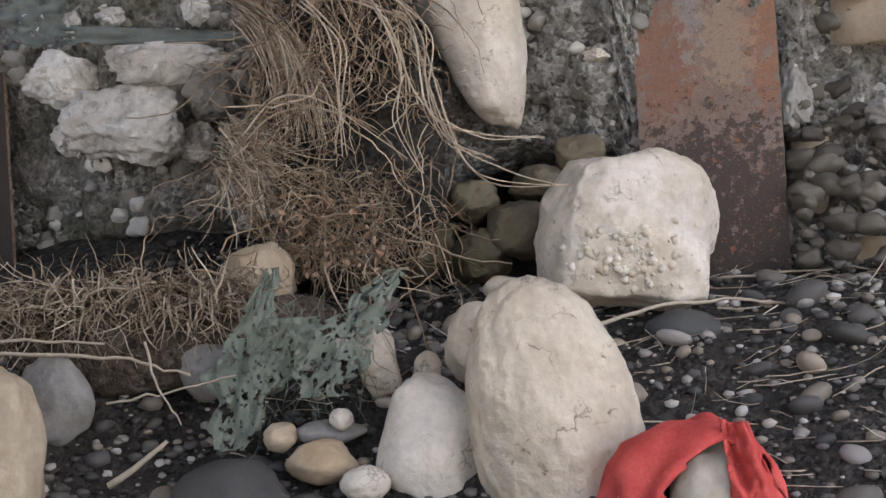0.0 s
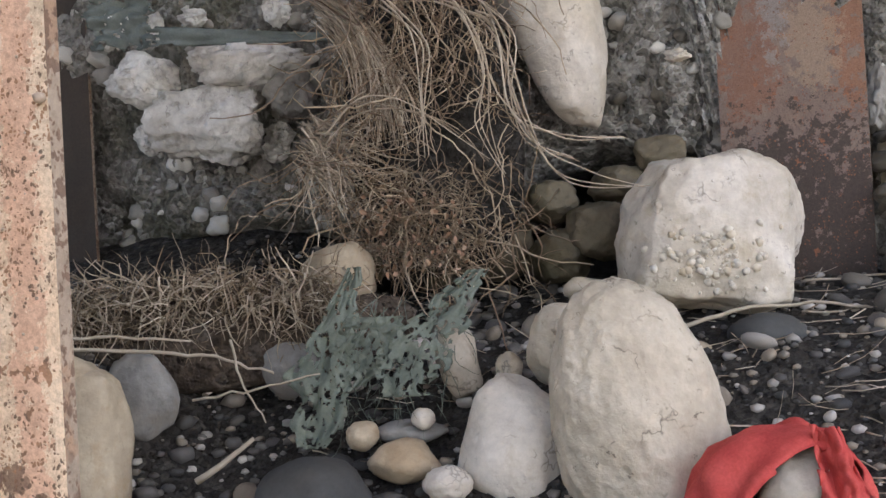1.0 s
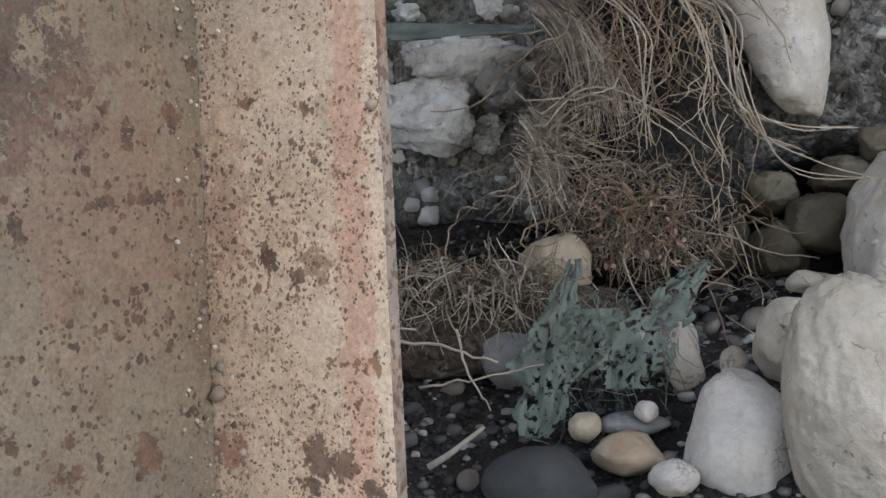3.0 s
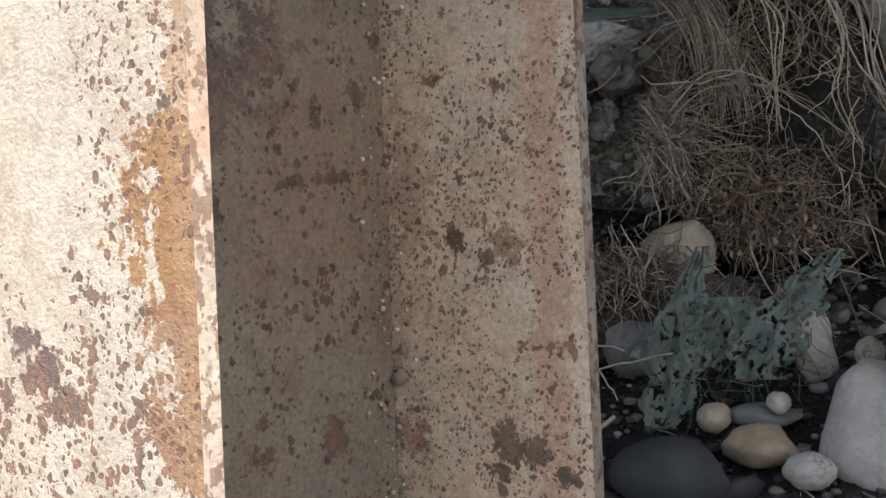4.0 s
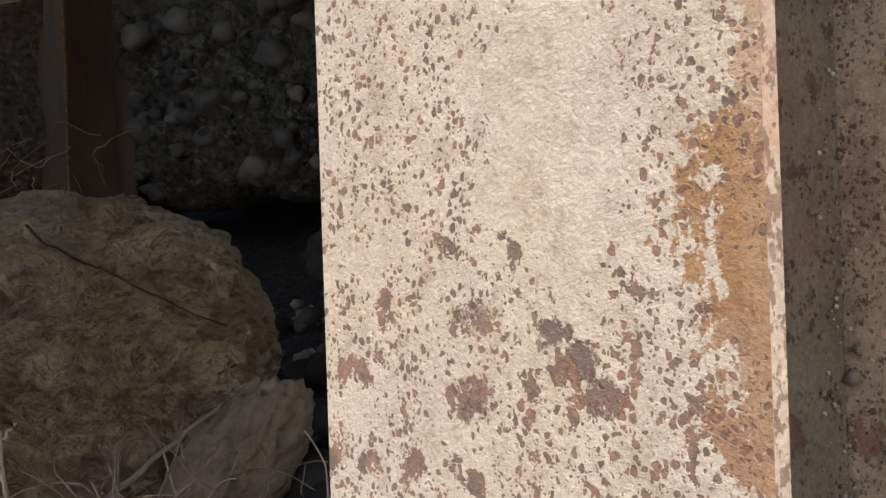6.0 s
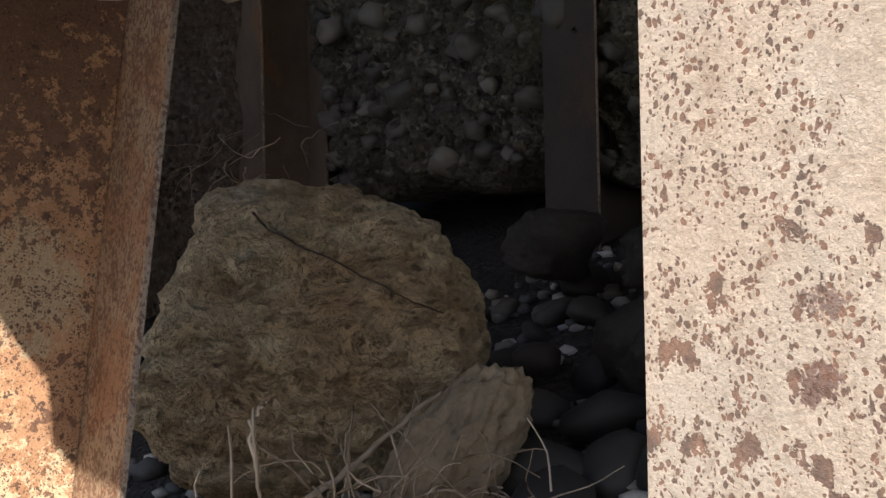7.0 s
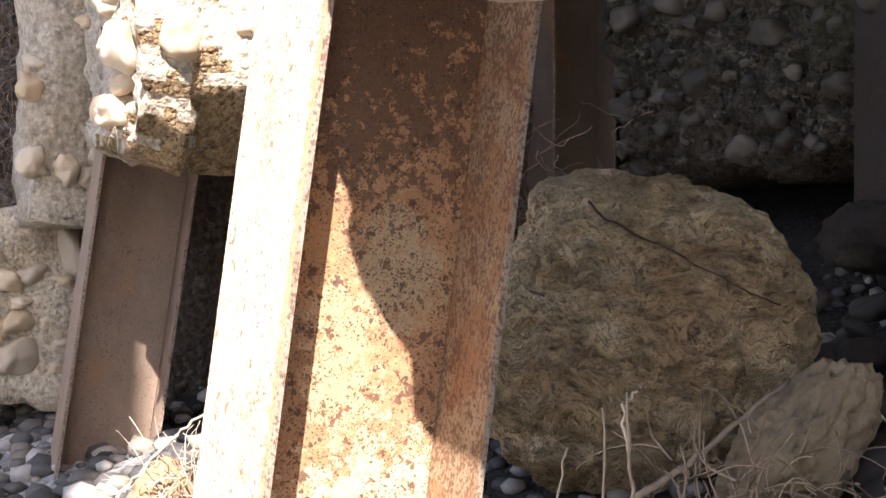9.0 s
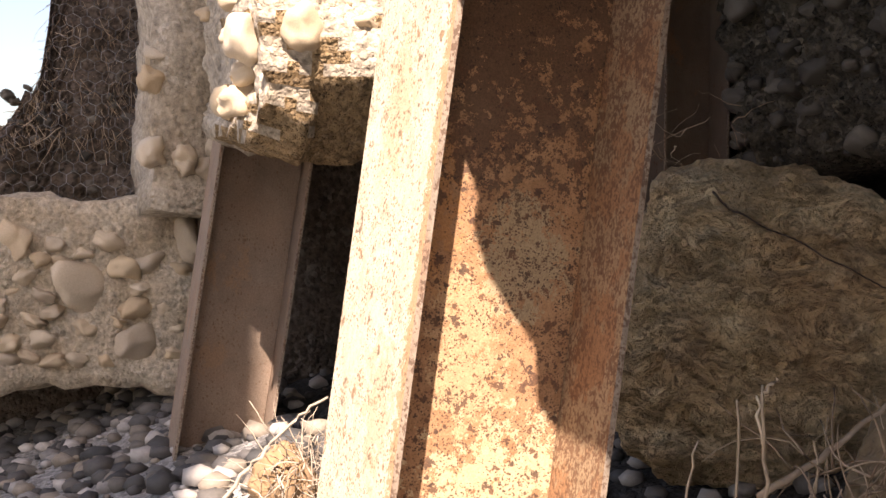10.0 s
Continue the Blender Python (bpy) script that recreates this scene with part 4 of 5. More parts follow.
def wire_net():
    """Hexagonal wire netting that follows the earth."""
    v, f = [], []
    a = 0.034
    for r in range(32):
        for c in range(24):
            y = -1.02 + c * a * math.sqrt(3) + (r % 2) * a * math.sqrt(3) / 2
            z = 1.03 + r * a * 1.5
            if z > netted_top(y) - 0.02 or y > 0.1:
                continue
            def at(dy, dz):
                jy = y + dy + 0.008 * noise.noise(Vector((y + dy, z + dz, 2)) * 9)
                jz = z + dz + 0.008 * noise.noise(Vector((y + dy, z + dz, 8)) * 9)
                return Vector((earth_x(jy, jz) + 0.035 + 0.03 * noise.noise(Vector((jy * 5, jz * 5, 3))), jy, jz))
            h = a * math.sqrt(3) / 2
            top, left, right, down = at(0, a / 2), at(-h, 0), at(h, 0), at(0, a / 2 + a)
            tube(v, f, [left, top], 0.0018, 0.0018, 3)
            tube(v, f, [right, top], 0.0018, 0.0018, 3)
            tube(v, f, [top, down], 0.002, 0.002, 3)
    return v, f


tagged(raw_ob("wire_netting", *wire_net(), WIRE), "rusty hexagonal wire netting over the earth bank", "wire netting")


def hair(name, count, place, way, length, thick, mat, label, seed, curl=0.6, sag=0.0, steps=6, parent=None, kind="stuff", category="roots"):
    """A tangle of many thin strands in one mesh."""
    r = random.Random(seed)
    v, f = [], []
    for _ in range(count):
        t = r.uniform(*thick)
        tube(v, f, bend(r, place(r), way(r), r.uniform(*length), steps, curl, sag), t, t * 0.5, 3)
    ob = raw_ob(name, v, f, mat, parent)
    if parent is None:
        tagged(ob, label, category)
    return tagged(ob, kind=kind)


def earth_spot(r):
    y = r.uniform(-0.85, 0.0)
    z = r.uniform(1.35, max(1.4, min(2.1, netted_top(y))))
    return (earth_x(y, z) - 0.01, y, z)


hair("hanging_rootlets", 900, earth_spot, lambda r: (r.uniform(0.2, 1), r.gauss(0, 0.5), -0.8), (0.05, 0.2), (0.001, 0.003), ROOT, "brown rootlets hanging from the earth bank", 3, 0.7, 0.8)
# Block added to stop light in the dark gap behind the leaning piles.
tagged(mesh_ob("wall_west", block_bm((-6.9, -5.0), (0.24, 2.4), (-0.2, 3.65), 12, 0.2, 0.03, 0.12), EARTH), "added earth block that darkens the gap behind the piles", "wall", kind="structure")

# ---- matted roots that hang before the wall ----
root_mass = new("root_tangle")
root_mass.location = (-1.13, 2.2, 1.0)
tagged(root_mass, "hanging tangle of dry brown roots and grass", "roots")
core = mesh_ob("soil_core", rock_bm((0.36, 0.2, 0.74), 77, detail=4, lump=0.3, fine=0.15, cuts=0), SOIL, root_mass, "dark soil held by the roots")
core.location = (-0.02, 0.14, 0.27)


def along(x, *stops):
    """A value that runs straight from stop to stop."""
    for (a, va), (b, vb) in zip(stops, stops[1:]):
        if x <= b:
            return va + (vb - va) * max(0.0, (x - a) / (b - a))
    return stops[-1][1]


def root_spot(r):
    """A spot on the tangle's front, which is waisted at its foot and has a dark hollow in its middle."""
    while True:
        z = r.uniform(-0.04, 0.62)
        left = along(z, (-0.06, -0.06), (0.0, -0.1), (0.06, -0.19), (0.16, -0.22), (0.47, -0.16), (0.65, -0.13))
        right = along(z, (-0.06, 0.13), (0.0, 0.19), (0.2, 0.19), (0.47, 0.17), (0.65, 0.17))
        a = r.uniform(-1, 1)
        x = (left + right) / 2 + a * (right - left) / 2
        hollow = ((x - 0.075) / 0.1) ** 2 + ((z - 0.2) / 0.1) ** 2
        if hollow > 1 or r.random() < 0.05:
            return (x, 0.04 + 0.33 * x - 0.13 * (1 - a * a) * r.uniform(0.4, 1.0), z)


def hang_way(r):
    a = r.uniform(-0.9, 0.9)
    return (0.94 * a + 0.2, 0.35 * a - 0.35, r.choice((-1.0, -1.0, -0.7, 0.35, 0.1)))


hair("root_strand_mat", 640, root_spot, hang_way, (0.06, 0.2), (0.0007, 0.002), ROOT, "", 13, 1.5, 0.9, 9, root_mass)
hair("thick_root_mat", 120, root_spot, lambda r: (r.gauss(0.2, 0.6), r.gauss(-0.3, 0.3), -0.6), (0.12, 0.34), (0.0016, 0.0032), ROOT, "", 19, 1.1, 0.8, 11, root_mass)
hair("crossing_root_mat", 60, lambda r: (r.uniform(-0.02, 0.2), -0.06 + r.uniform(-0.04, 0.04), r.uniform(0.3, 0.56)), lambda r: (r.gauss(0, 0.7), -0.2, r.gauss(-0.6, 0.4)), (0.1, 0.3), (0.0009, 0.002), ROOT, "", 20, 1.3, 0.6, 11, root_mass)
hair("dry_grass_lock", 210, lambda r: (-0.16 + r.uniform(0, 0.05), -0.1 + r.uniform(-0.03, 0.03), 0.47 + r.uniform(-0.03, 0.03)), lambda r: (0.8 + r.gauss(0, 0.1), 0.15, -0.35 + r.gauss(0, 0.1)), (0.18, 0.34), (0.0007, 0.0015), STRAW, "", 14, 0.3, 2.4, 10, root_mass)
hair("lower_straw_lock", 120, lambda r: (-0.21 + r.uniform(0, 0.06), -0.12 + r.uniform(-0.03, 0.03), 0.2 + r.uniform(-0.06, 0.06)), lambda r: (0.8, 0.1, -0.6 + r.gauss(0, 0.2)), (0.1, 0.22), (0.0009, 0.0022), STRAW, "", 15, 0.8, 0.3, 8, root_mass)
hair("frayed_foot", 520, lambda r: (r.uniform(-0.09, 0.14), -0.04 + r.uniform(-0.06, 0.05), r.uniform(-0.06, 0.14)), lambda r: (r.gauss(0, 1), r.gauss(-0.2, 0.5), r.gauss(-0.3, 0.6)), (0.03, 0.1), (0.0007, 0.002), OLD_STRAW, "", 16, 0.9, 0.4, 5, root_mass)


def leaf_litter():
    """Small curled dead leaves caught at the tangle's foot."""
    v, f = [], []
    r = random.Random(61)
    for _ in range(170):
        at = Vector((r.uniform(-0.08, 0.14), -0.1 + r.uniform(-0.03, 0.05), r.uniform(-0.07, 0.09)))
        turn = Euler((r.uniform(0, 6), r.uniform(0, 6), r.uniform(0, 6))).to_matrix()
        long, wide = r.uniform(0.006, 0.017), r.uniform(0.003, 0.006)
        base = len(v)
        for i in range(4):
            k = i / 3
            half = wide * math.sin(math.pi * (0.12 + 0.8 * k))
            for side in (-1, 0, 1):
                v.append(at + turn @ Vector(((k - 0.5) * long, side * half, 0.35 * half * abs(side) + 0.3 * long * (k - 0.5) ** 2)))
        f += [(base + i * 3 + c, base + i * 3 + c + 1, base + i * 3 + c + 4, base + i * 3 + c + 3) for i in range(3) for c in range(2)]
    return v, f


tagged(raw_ob("leaf_litter", *leaf_litter(), fibre_material("dead_brown_leaves", (0.16, 0.09, 0.05), (0.42, 0.26, 0.17), (0.24, 0.14, 0.085), (0.5, 0.36, 0.25)), root_mass, "dead brown leaf scraps"), kind="stuff")


def long_roots():
    v, f = [], []
    r = random.Random(9)
    lines = [[(-0.97, 2.07, 1.43), (-0.9, 2.04, 1.36), (-0.85, 2.01, 1.22), (-0.78, 2.08, 1.17), (-0.684, 2.17, 1.166)],
             [(-0.92, 2.06, 1.42), (-0.876, 2.05, 1.362), (-0.82, 2.02, 1.176), (-0.753, 2.06, 1.1), (-0.648, 2.136, 1.07)],
             [(-1.0, 2.05, 1.45), (-0.93, 2.0, 1.4), (-0.9, 2.0, 1.3), (-0.91, 2.02, 1.2), (-0.88, 2.04, 1.1)],
             [(-0.95, 2.06, 1.46), (-0.89, 2.03, 1.42), (-0.85, 2.02, 1.35), (-0.85, 2.03, 1.25), (-0.83, 2.04, 1.16), (-0.76, 2.1, 1.13)],
             [(-1.24, 2.0, 1.2), (-1.15, 1.99, 1.245), (-1.05, 2.0, 1.245), (-0.97, 2.03, 1.2), (-0.92, 2.05, 1.13)],
             [(-1.1, 2.02, 1.46), (-1.02, 1.99, 1.36), (-1.01, 1.98, 1.26), (-1.02, 1.99, 1.15)]]
    for line in lines:
        for k in range(3):
            pts = [Vector(p) + Vector((r.gauss(0, 0.008), r.gauss(0, 0.008), r.gauss(0, 0.008))) for p in line]
            out = []
            for i in range(len(pts) - 1):
                p0, p1, p2, p3 = pts[max(i - 1, 0)], pts[i], pts[i + 1], pts[min(i + 2, len(pts) - 1)]
                for s in range(5):
                    t = s / 5
                    out.append(0.5 * ((2 * p1) + (p2 - p0) * t + (2 * p0 - 5 * p1 + 4 * p2 - p3) * t * t + (3 * p1 - p0 - 3 * p2 + p3) * t ** 3))
            out.append(pts[-1])
            tube(v, f, [p - root_mass.location for p in out], 0.0023, 0.0009, 4)
    return v, f


tagged(raw_ob("trailing_root_lock", *long_roots(), STRAW, root_mass, "long pale trailing roots"), kind="stuff")

# ---- straw band, netting, cloth ----
straw = new("straw_drift")
straw.location = (-1.45, 1.92, 0.9)
tagged(straw, "drift of matted dry straw along the bank", "straw")
bed = mesh_ob("silt_bed", rock_bm((0.7, 0.2, 0.22), 78, detail=4, lump=0.3, fine=0.1, cuts=0), EARTH, straw)
bed.location, bed.rotation_euler = (0, 0.06, -0.07), (0, 0, radians(20))
hair("straw_mat", 1500, lambda r: (lambda a: (a * 0.94, a * 0.35 + r.uniform(-0.08, 0.02), r.uniform(-0.06, 0.06) - 0.06 * abs(a)))(r.uniform(-0.36, 0.29)), lambda r: (r.gauss(0, 1), r.gauss(0, 0.7), r.gauss(-0.1, 0.7)), (0.03, 0.1), (0.0006, 0.0018), OLD_STRAW, "", 21, 1.3, 0.4, 5, straw)
hair("pale_stem_mat", 330, lambda r: (lambda a: (a * 0.94, a * 0.35 + r.uniform(-0.1, -0.03), r.uniform(-0.03, 0.07) - 0.06 * abs(a)))(r.choice((-0.3, -0.18, -0.03, 0.08, 0.2)) + r.gauss(0, 0.045)), lambda r: (r.gauss(0, 0.7), r.gauss(-0.3, 0.5), r.gauss(-0.4, 0.6)), (0.03, 0.11), (0.0011, 0.0027), STRAW, "", 22, 0.7, 0.6, 5, straw)


def stalks(name, label, lines, thick, mat, category="twig", wobble=0.006, seed=1):
    v, f = [], []
    r = random.Random(seed)
    for line in lines:
        pts = [Vector(p) for p in line]
        out = []
        for a, b in zip(pts, pts[1:]):
            for s in range(5):
                out.append(a.lerp(b, s / 5) + Vector((r.gauss(0, wobble), r.gauss(0, wobble), r.gauss(0, wobble))) * (0.4 if s else 0.0))
        out.append(pts[-1])
        tube(v, f, out, thick, thick * 0.55, 5)
    return tagged(raw_ob(name, v, f, mat), label, category)


stalks("dry_reed", "long dry pale reed lying across the bank", [[(-1.65, 1.62, 0.86), (-1.507, 1.66, 0.853), (-1.353, 1.715, 0.838)]], 0.004, TWIG)
stalks("dry_reed", "long dry pale reed lying across the bank", [[(-1.62, 1.6, 0.845), (-1.413, 1.67, 0.825), (-1.3, 1.71, 0.812), (-1.208, 1.745, 0.778)]], 0.0042, TWIG, seed=2)
stalks("dry_reed", "short dry reed stub lying on gravel", [[(-1.2, 1.5, 0.64), (-1.12, 1.54, 0.7)]], 0.006, TWIG, seed=3)
stalks("thin_twig", "thin bent twig standing in straw", [[(-1.416, 1.912, 0.92), (-1.4, 1.915, 1.018), (-1.369, 1.92, 1.059)], [(-1.369, 1.92, 1.059), (-1.34, 1.93, 1.055)]], 0.0018, STRAW, seed=4)
stalks("thin_twig", "thin pale twig beside a tan stone", [[(-1.228, 1.873, 0.9), (-1.198, 1.884, 0.985)]], 0.002, STRAW, seed=5)
stalks("dead_branch", "small dead branch on the bank", [[(-1.33, 1.68, 0.74), (-1.22, 1.71, 0.755), (-1.122, 1.752, 0.775)], [(-1.255, 1.69, 0.84), (-1.24, 1.7, 0.76), (-1.2, 1.7, 0.7)]], 0.0026, TWIG, seed=6)
stalks("dead_branch", "dry twig lying below the large stone", [[(-0.6, 2.1, 0.81), (-0.48, 2.2, 0.84), (-0.36, 2.28, 0.84), (-0.25, 2.33, 0.82)]], 0.0045, TWIG, seed=7)
stalks("dead_branch", "dry twig along the wall foot", [[(-0.42, 2.46, 0.875), (-0.25, 2.52, 0.88), (-0.05, 2.56, 0.875)]], 0.003, TWIG, seed=8)
stalks("dead_branch", "grey branch lying on gravel", [[(-0.23, 2.06, 0.64), (-0.15, 2.12, 0.675), (-0.06, 2.19, 0.71), (0.1, 2.26, 0.76)]], 0.006, TWIG, seed=9)
stalks("dead_branch", "long thin stalk lying on silt", [[(-0.4, 2.28, 0.825), (-0.22, 2.38, 0.82), (-0.03, 2.5, 0.81), (0.15, 2.6, 0.83)]], 0.0022, TWIG, seed=10)
stalks("dead_branch", "thin stalk lying on gravel", [[(-0.33, 2.1, 0.70), (-0.2, 2.14, 0.70), (-0.08, 2.18, 0.69)]], 0.002, TWIG, seed=11)
tree = BVHTree.FromPolygons([boulder.matrix_world @ v.co for v in boulder.data.vertices], [tuple(p.vertices) for p in boulder.data.polygons])
eye_side = Vector((0.85, -0.5, 0.2)).normalized()
lie = [Vector(p) for p in ((-2.385, 0.70, 1.04), (-2.36, 0.72, 1.005), (-2.325, 0.76, 0.975), (-2.255, 0.84, 0.92), (-2.194, 0.92, 0.865), (-2.18, 0.99, 0.84))]
line = []
for a, b in zip(lie, lie[1:]):
    for k in range(6):
        p = a.lerp(b, k / 6)
        hit = tree.ray_cast(p + eye_side * 0.6, -eye_side)[0]
        line.append(tuple((hit or p) + eye_side * 0.006))
stalks("root_on_boulder", "thin dark root lying over the boulder", [line], 0.0024, fibre_material("dark_root", (0.05, 0.035, 0.025), (0.09, 0.062, 0.043)), wobble=0.001, seed=12)
stalks("forked_twig", "pale forked twig standing before the boulder", [[(-1.710, 0.419, 0.45), (-1.735, 0.404, 0.62), (-1.728, 0.395, 0.775)], [(-1.732, 0.400, 0.7), (-1.740, 0.394, 0.76)], [(-1.728, 0.395, 0.765), (-1.710, 0.404, 0.785)]], 0.0036, OLD_STRAW, seed=13)
stalks("forked_twig", "pale dry twig standing before the boulder", [[(-1.740, 0.384, 0.45), (-1.750, 0.374, 0.6), (-1.745, 0.369, 0.755)]], 0.0028, OLD_STRAW, seed=14)
stalks("forked_twig", "thin dry twig standing before the boulder", [[(-1.86, 0.36, 0.42), (-1.865, 0.365, 0.6), (-1.85, 0.375, 0.685)]], 0.0024, STRAW, seed=15)
stalks("dead_branch", "brown branch leaning on the rough stone", [[(-1.9, 0.5, 0.59), (-1.93, 0.62, 0.63), (-1.96, 0.72, 0.68), (-2.0, 0.86, 0.74)]], 0.006, ROOT, seed=16)
stalks("dead_branch", "dry branch lying at the boulder's foot", [[(-1.86, 0.36, 0.56), (-1.84, 0.5, 0.575), (-1.82, 0.62, 0.59)]], 0.005, TWIG, seed=17)
hair("twig_litter", 120, lambda r: (-1.88 + r.uniform(-0.12, 0.12), 0.72 + r.uniform(-0.16, 0.18), 0.56 + r.uniform(-0.06, 0.08)), lambda r: (r.gauss(0, 0.6), r.gauss(0, 0.6), r.gauss(0.5, 0.6)), (0.06, 0.18), (0.001, 0.0026), ROOT, "dry twigs and straw heaped by the rough stone", 31, 0.6, 0.3, 6, category="twigs")
hair("twig_litter", 240, lambda r: (lambda x, y: (x, y, ground_z(x, y) + 0.012))(r.uniform(-1.3, 0.1), r.uniform(1.75, 2.55)), lambda r: (r.gauss(0.4, 0.7), r.gauss(0.1, 0.4), r.gauss(0.03, 0.1)), (0.05, 0.18), (0.0007, 0.002), STRAW, "scattered bits of straw and twig on silt", 32, 0.4, 0.05, 5, category="twigs")
stalks("bent_reed", "pale bent reed at a pile's foot", [[(-3.28, -0.107, 0.295), (-3.28, -0.034, 0.386), (-3.28, 0.034, 0.458), (-3.28, 0.089, 0.511), (-3.28, 0.159, 0.552)]], 0.006, TWIG, seed=18)
hair("dry_tuft", 120, lambda r: (-3.36 + r.uniform(-0.1, 0.1), 0.1 + r.uniform(-0.1, 0.1), 0.33 + r.uniform(-0.06, 0.08)), lambda r: (r.gauss(0.3, 0.8), r.gauss(0, 0.8), r.gauss(0.5, 0.5)), (0.06, 0.2), (0.001, 0.0028), STRAW, "dry grass tuft at the pile's foot", 33, 0.9, 0.4, 7, category="grass")
hair("dry_tuft", 60, lambda r: (-3.2 + r.uniform(-0.2, 0.15), 1.12 + r.uniform(-0.2, 0.15), 1.05 + r.uniform(-0.2, 0.25)), lambda r: (r.gauss(0.3, 0.8), r.gauss(-0.3, 0.6), r.gauss(-0.5, 0.5)), (0.08, 0.24), (0.0008, 0.002), ROOT, "dark rootlets behind the leaning pile", 34, 0.9, 0.5, 7, category="roots")


def torn_sheet(name, corners, mat, label, category, seed, cols=46, rows=60, holes=0.16, crease=0.02, ragged=0.12):
    """A hanging sheet between four corners, creased, with holes and ragged edges."""
    a, b, c, d = [Vector(p) for p in corners]
    off = seed * 7.3
    v, f = [], []
    for j in range(rows + 1):
        for i in range(cols + 1):
            s, t = i / cols, j / rows
            p = a.lerp(b, s).lerp(c.lerp(d, s), t)
            p += Vector((0.25, -0.95, 0.1)) * (crease * noise.noise(Vector((s * 3 + off, t * 2.5, 1))) + crease * 0.5 * noise.noise(Vector((s * 7 + t * 4 + off, t * 8, 4))))
            v.append(p)
    w = cols + 1
    for j in range(rows):
        for i in range(cols):
            s, t = (i + 0.5) / cols, (j + 0.5) / rows
            rim_far = min(s, 1 - s, t * 1.5, 1 - t)
            if rim_far < ragged * (0.5 + 0.9 * noise.noise(Vector((s * 9 + off, t * 9, 7)))):
                continue
            if noise.noise(Vector((s * 9 + off, t * 12, 2))) + 0.6 * noise.noise(Vector((s * 21 + off, t * 26, 6))) > 0.62 - holes * 1.6:
                continue
            f.append((j * w + i, j * w + i + 1, (j + 1) * w + i + 1, (j + 1) * w + i))
    ob = raw_ob(name, v, f, mat)
    solid = ob.modifiers.new("thickness", "SOLIDIFY")
    solid.thickness = 0.0015
    return tagged(ob, label, category)


netting = new("torn_netting")
tagged(netting, "torn grey-green netting draped over stones", "netting")


def net_strip(name, spine, seed, cols=60, rows=110, open_at=0.3):
    """A hanging strip of netting along a spine of points with half-widths, creased, pierced by many small holes."""
    v, f = [], []
    stops = len(spine) - 1

    def at(s, t):
        k = min(stops - 1, int(t * stops))
        u = t * stops - k
        (pa, wa), (pb, wb) = spine[k], spine[k + 1]
        ease = u * u * (3 - 2 * u)
        mid, half = Vector(pa).lerp(Vector(pb), u), wa + (wb - wa) * ease
        half *= 1 + 0.5 * noise.noise(Vector((seed, t * 7, 1 if s < 0 else 5)))
        q = Vector((s * 1.6 + seed * 3.1, t * 4, 2))
        return mid + Vector((0.93, 0.36, 0)) * (s * half) + Vector((0.35, -0.93, 0.05)) * (0.008 * math.sin(3.0 * s + 4 * noise.noise(q)) * min(1, half / 0.04) + 0.009 * noise.noise(q * 2))

    for j in range(rows + 1):
        for i in range(cols + 1):
            v.append(at(2 * i / cols - 1, j / rows))
    w = cols + 1
    for j in range(rows):
        for i in range(cols):
            c = (v[j * w + i] + v[(j + 1) * w + i + 1]) / 2
            if noise.noise(c * 75) > open_at + 0.12 * noise.noise(c * 12) or noise.noise(c * 150 + Vector((9, 9, 9))) > open_at + 0.16:
                continue
            f.append((j * w + i, j * w + i + 1, (j + 1) * w + i + 1, (j + 1) * w + i))
    ob = raw_ob(name, v, f, NETTING, netting)
    ob.modifiers.new("thickness", "SOLIDIFY").thickness = 0.0012
    return ob


net_strip("hanging_strip", [((-1.135, 1.92, 0.95), 0.012), ((-1.145, 1.9, 0.895), 0.022), ((-1.155, 1.875, 0.845), 0.042), ((-1.165, 1.85, 0.775), 0.058), ((-1.16, 1.82, 0.715), 0.054), ((-1.175, 1.8, 0.64), 0.026)], 3)
net_strip("middle_strip", [((-1.085, 1.89, 0.86), 0.05), ((-1.085, 1.88, 0.825), 0.055), ((-1.1, 1.86, 0.775), 0.042), ((-1.11, 1.85, 0.74), 0.02)], 5, 60, 70, 0.34)
net_strip("draped_strip", [((-0.905, 1.95, 0.935), 0.02), ((-0.94, 1.92, 0.89), 0.036), ((-0.975, 1.89, 0.84), 0.055), ((-1.005, 1.87, 0.785), 0.066), ((-1.01, 1.84, 0.725), 0.045)], 8, 60, 100, 0.24)
hair("frayed_threads", 90, lambda r: (-1.1 + r.uniform(-0.05, 0.16), 1.86 + r.uniform(-0.03, 0.06), r.uniform(0.68, 0.9)), lambda r: (r.gauss(0, 0.5), r.gauss(-0.3, 0.4), -1), (0.04, 0.14), (0.0006, 0.0012), NETTING, "", 41, 0.8, 0.4, 6, netting)
torn_sheet("plastic_strip", [(-1.78, 2.2, 1.52), (-1.36, 2.36, 1.475), (-1.78, 2.2, 1.47), (-1.36, 2.36, 1.462)], PLASTIC, "dirty green plastic strip stuck in the wall", "plastic", 6, cols=50, rows=8, holes=-0.3, crease=0.02, ragged=0.08)
torn_sheet("plastic_scrap", [(-1.98, 2.2, 1.62), (-1.8, 2.25, 1.62), (-1.95, 2.2, 1.48), (-1.76, 2.22, 1.45)], PLASTIC, "crumpled scrap of dirty plastic sheet in the wall", "plastic", 9, cols=40, rows=40, holes=0.1, crease=0.05, ragged=0.2)


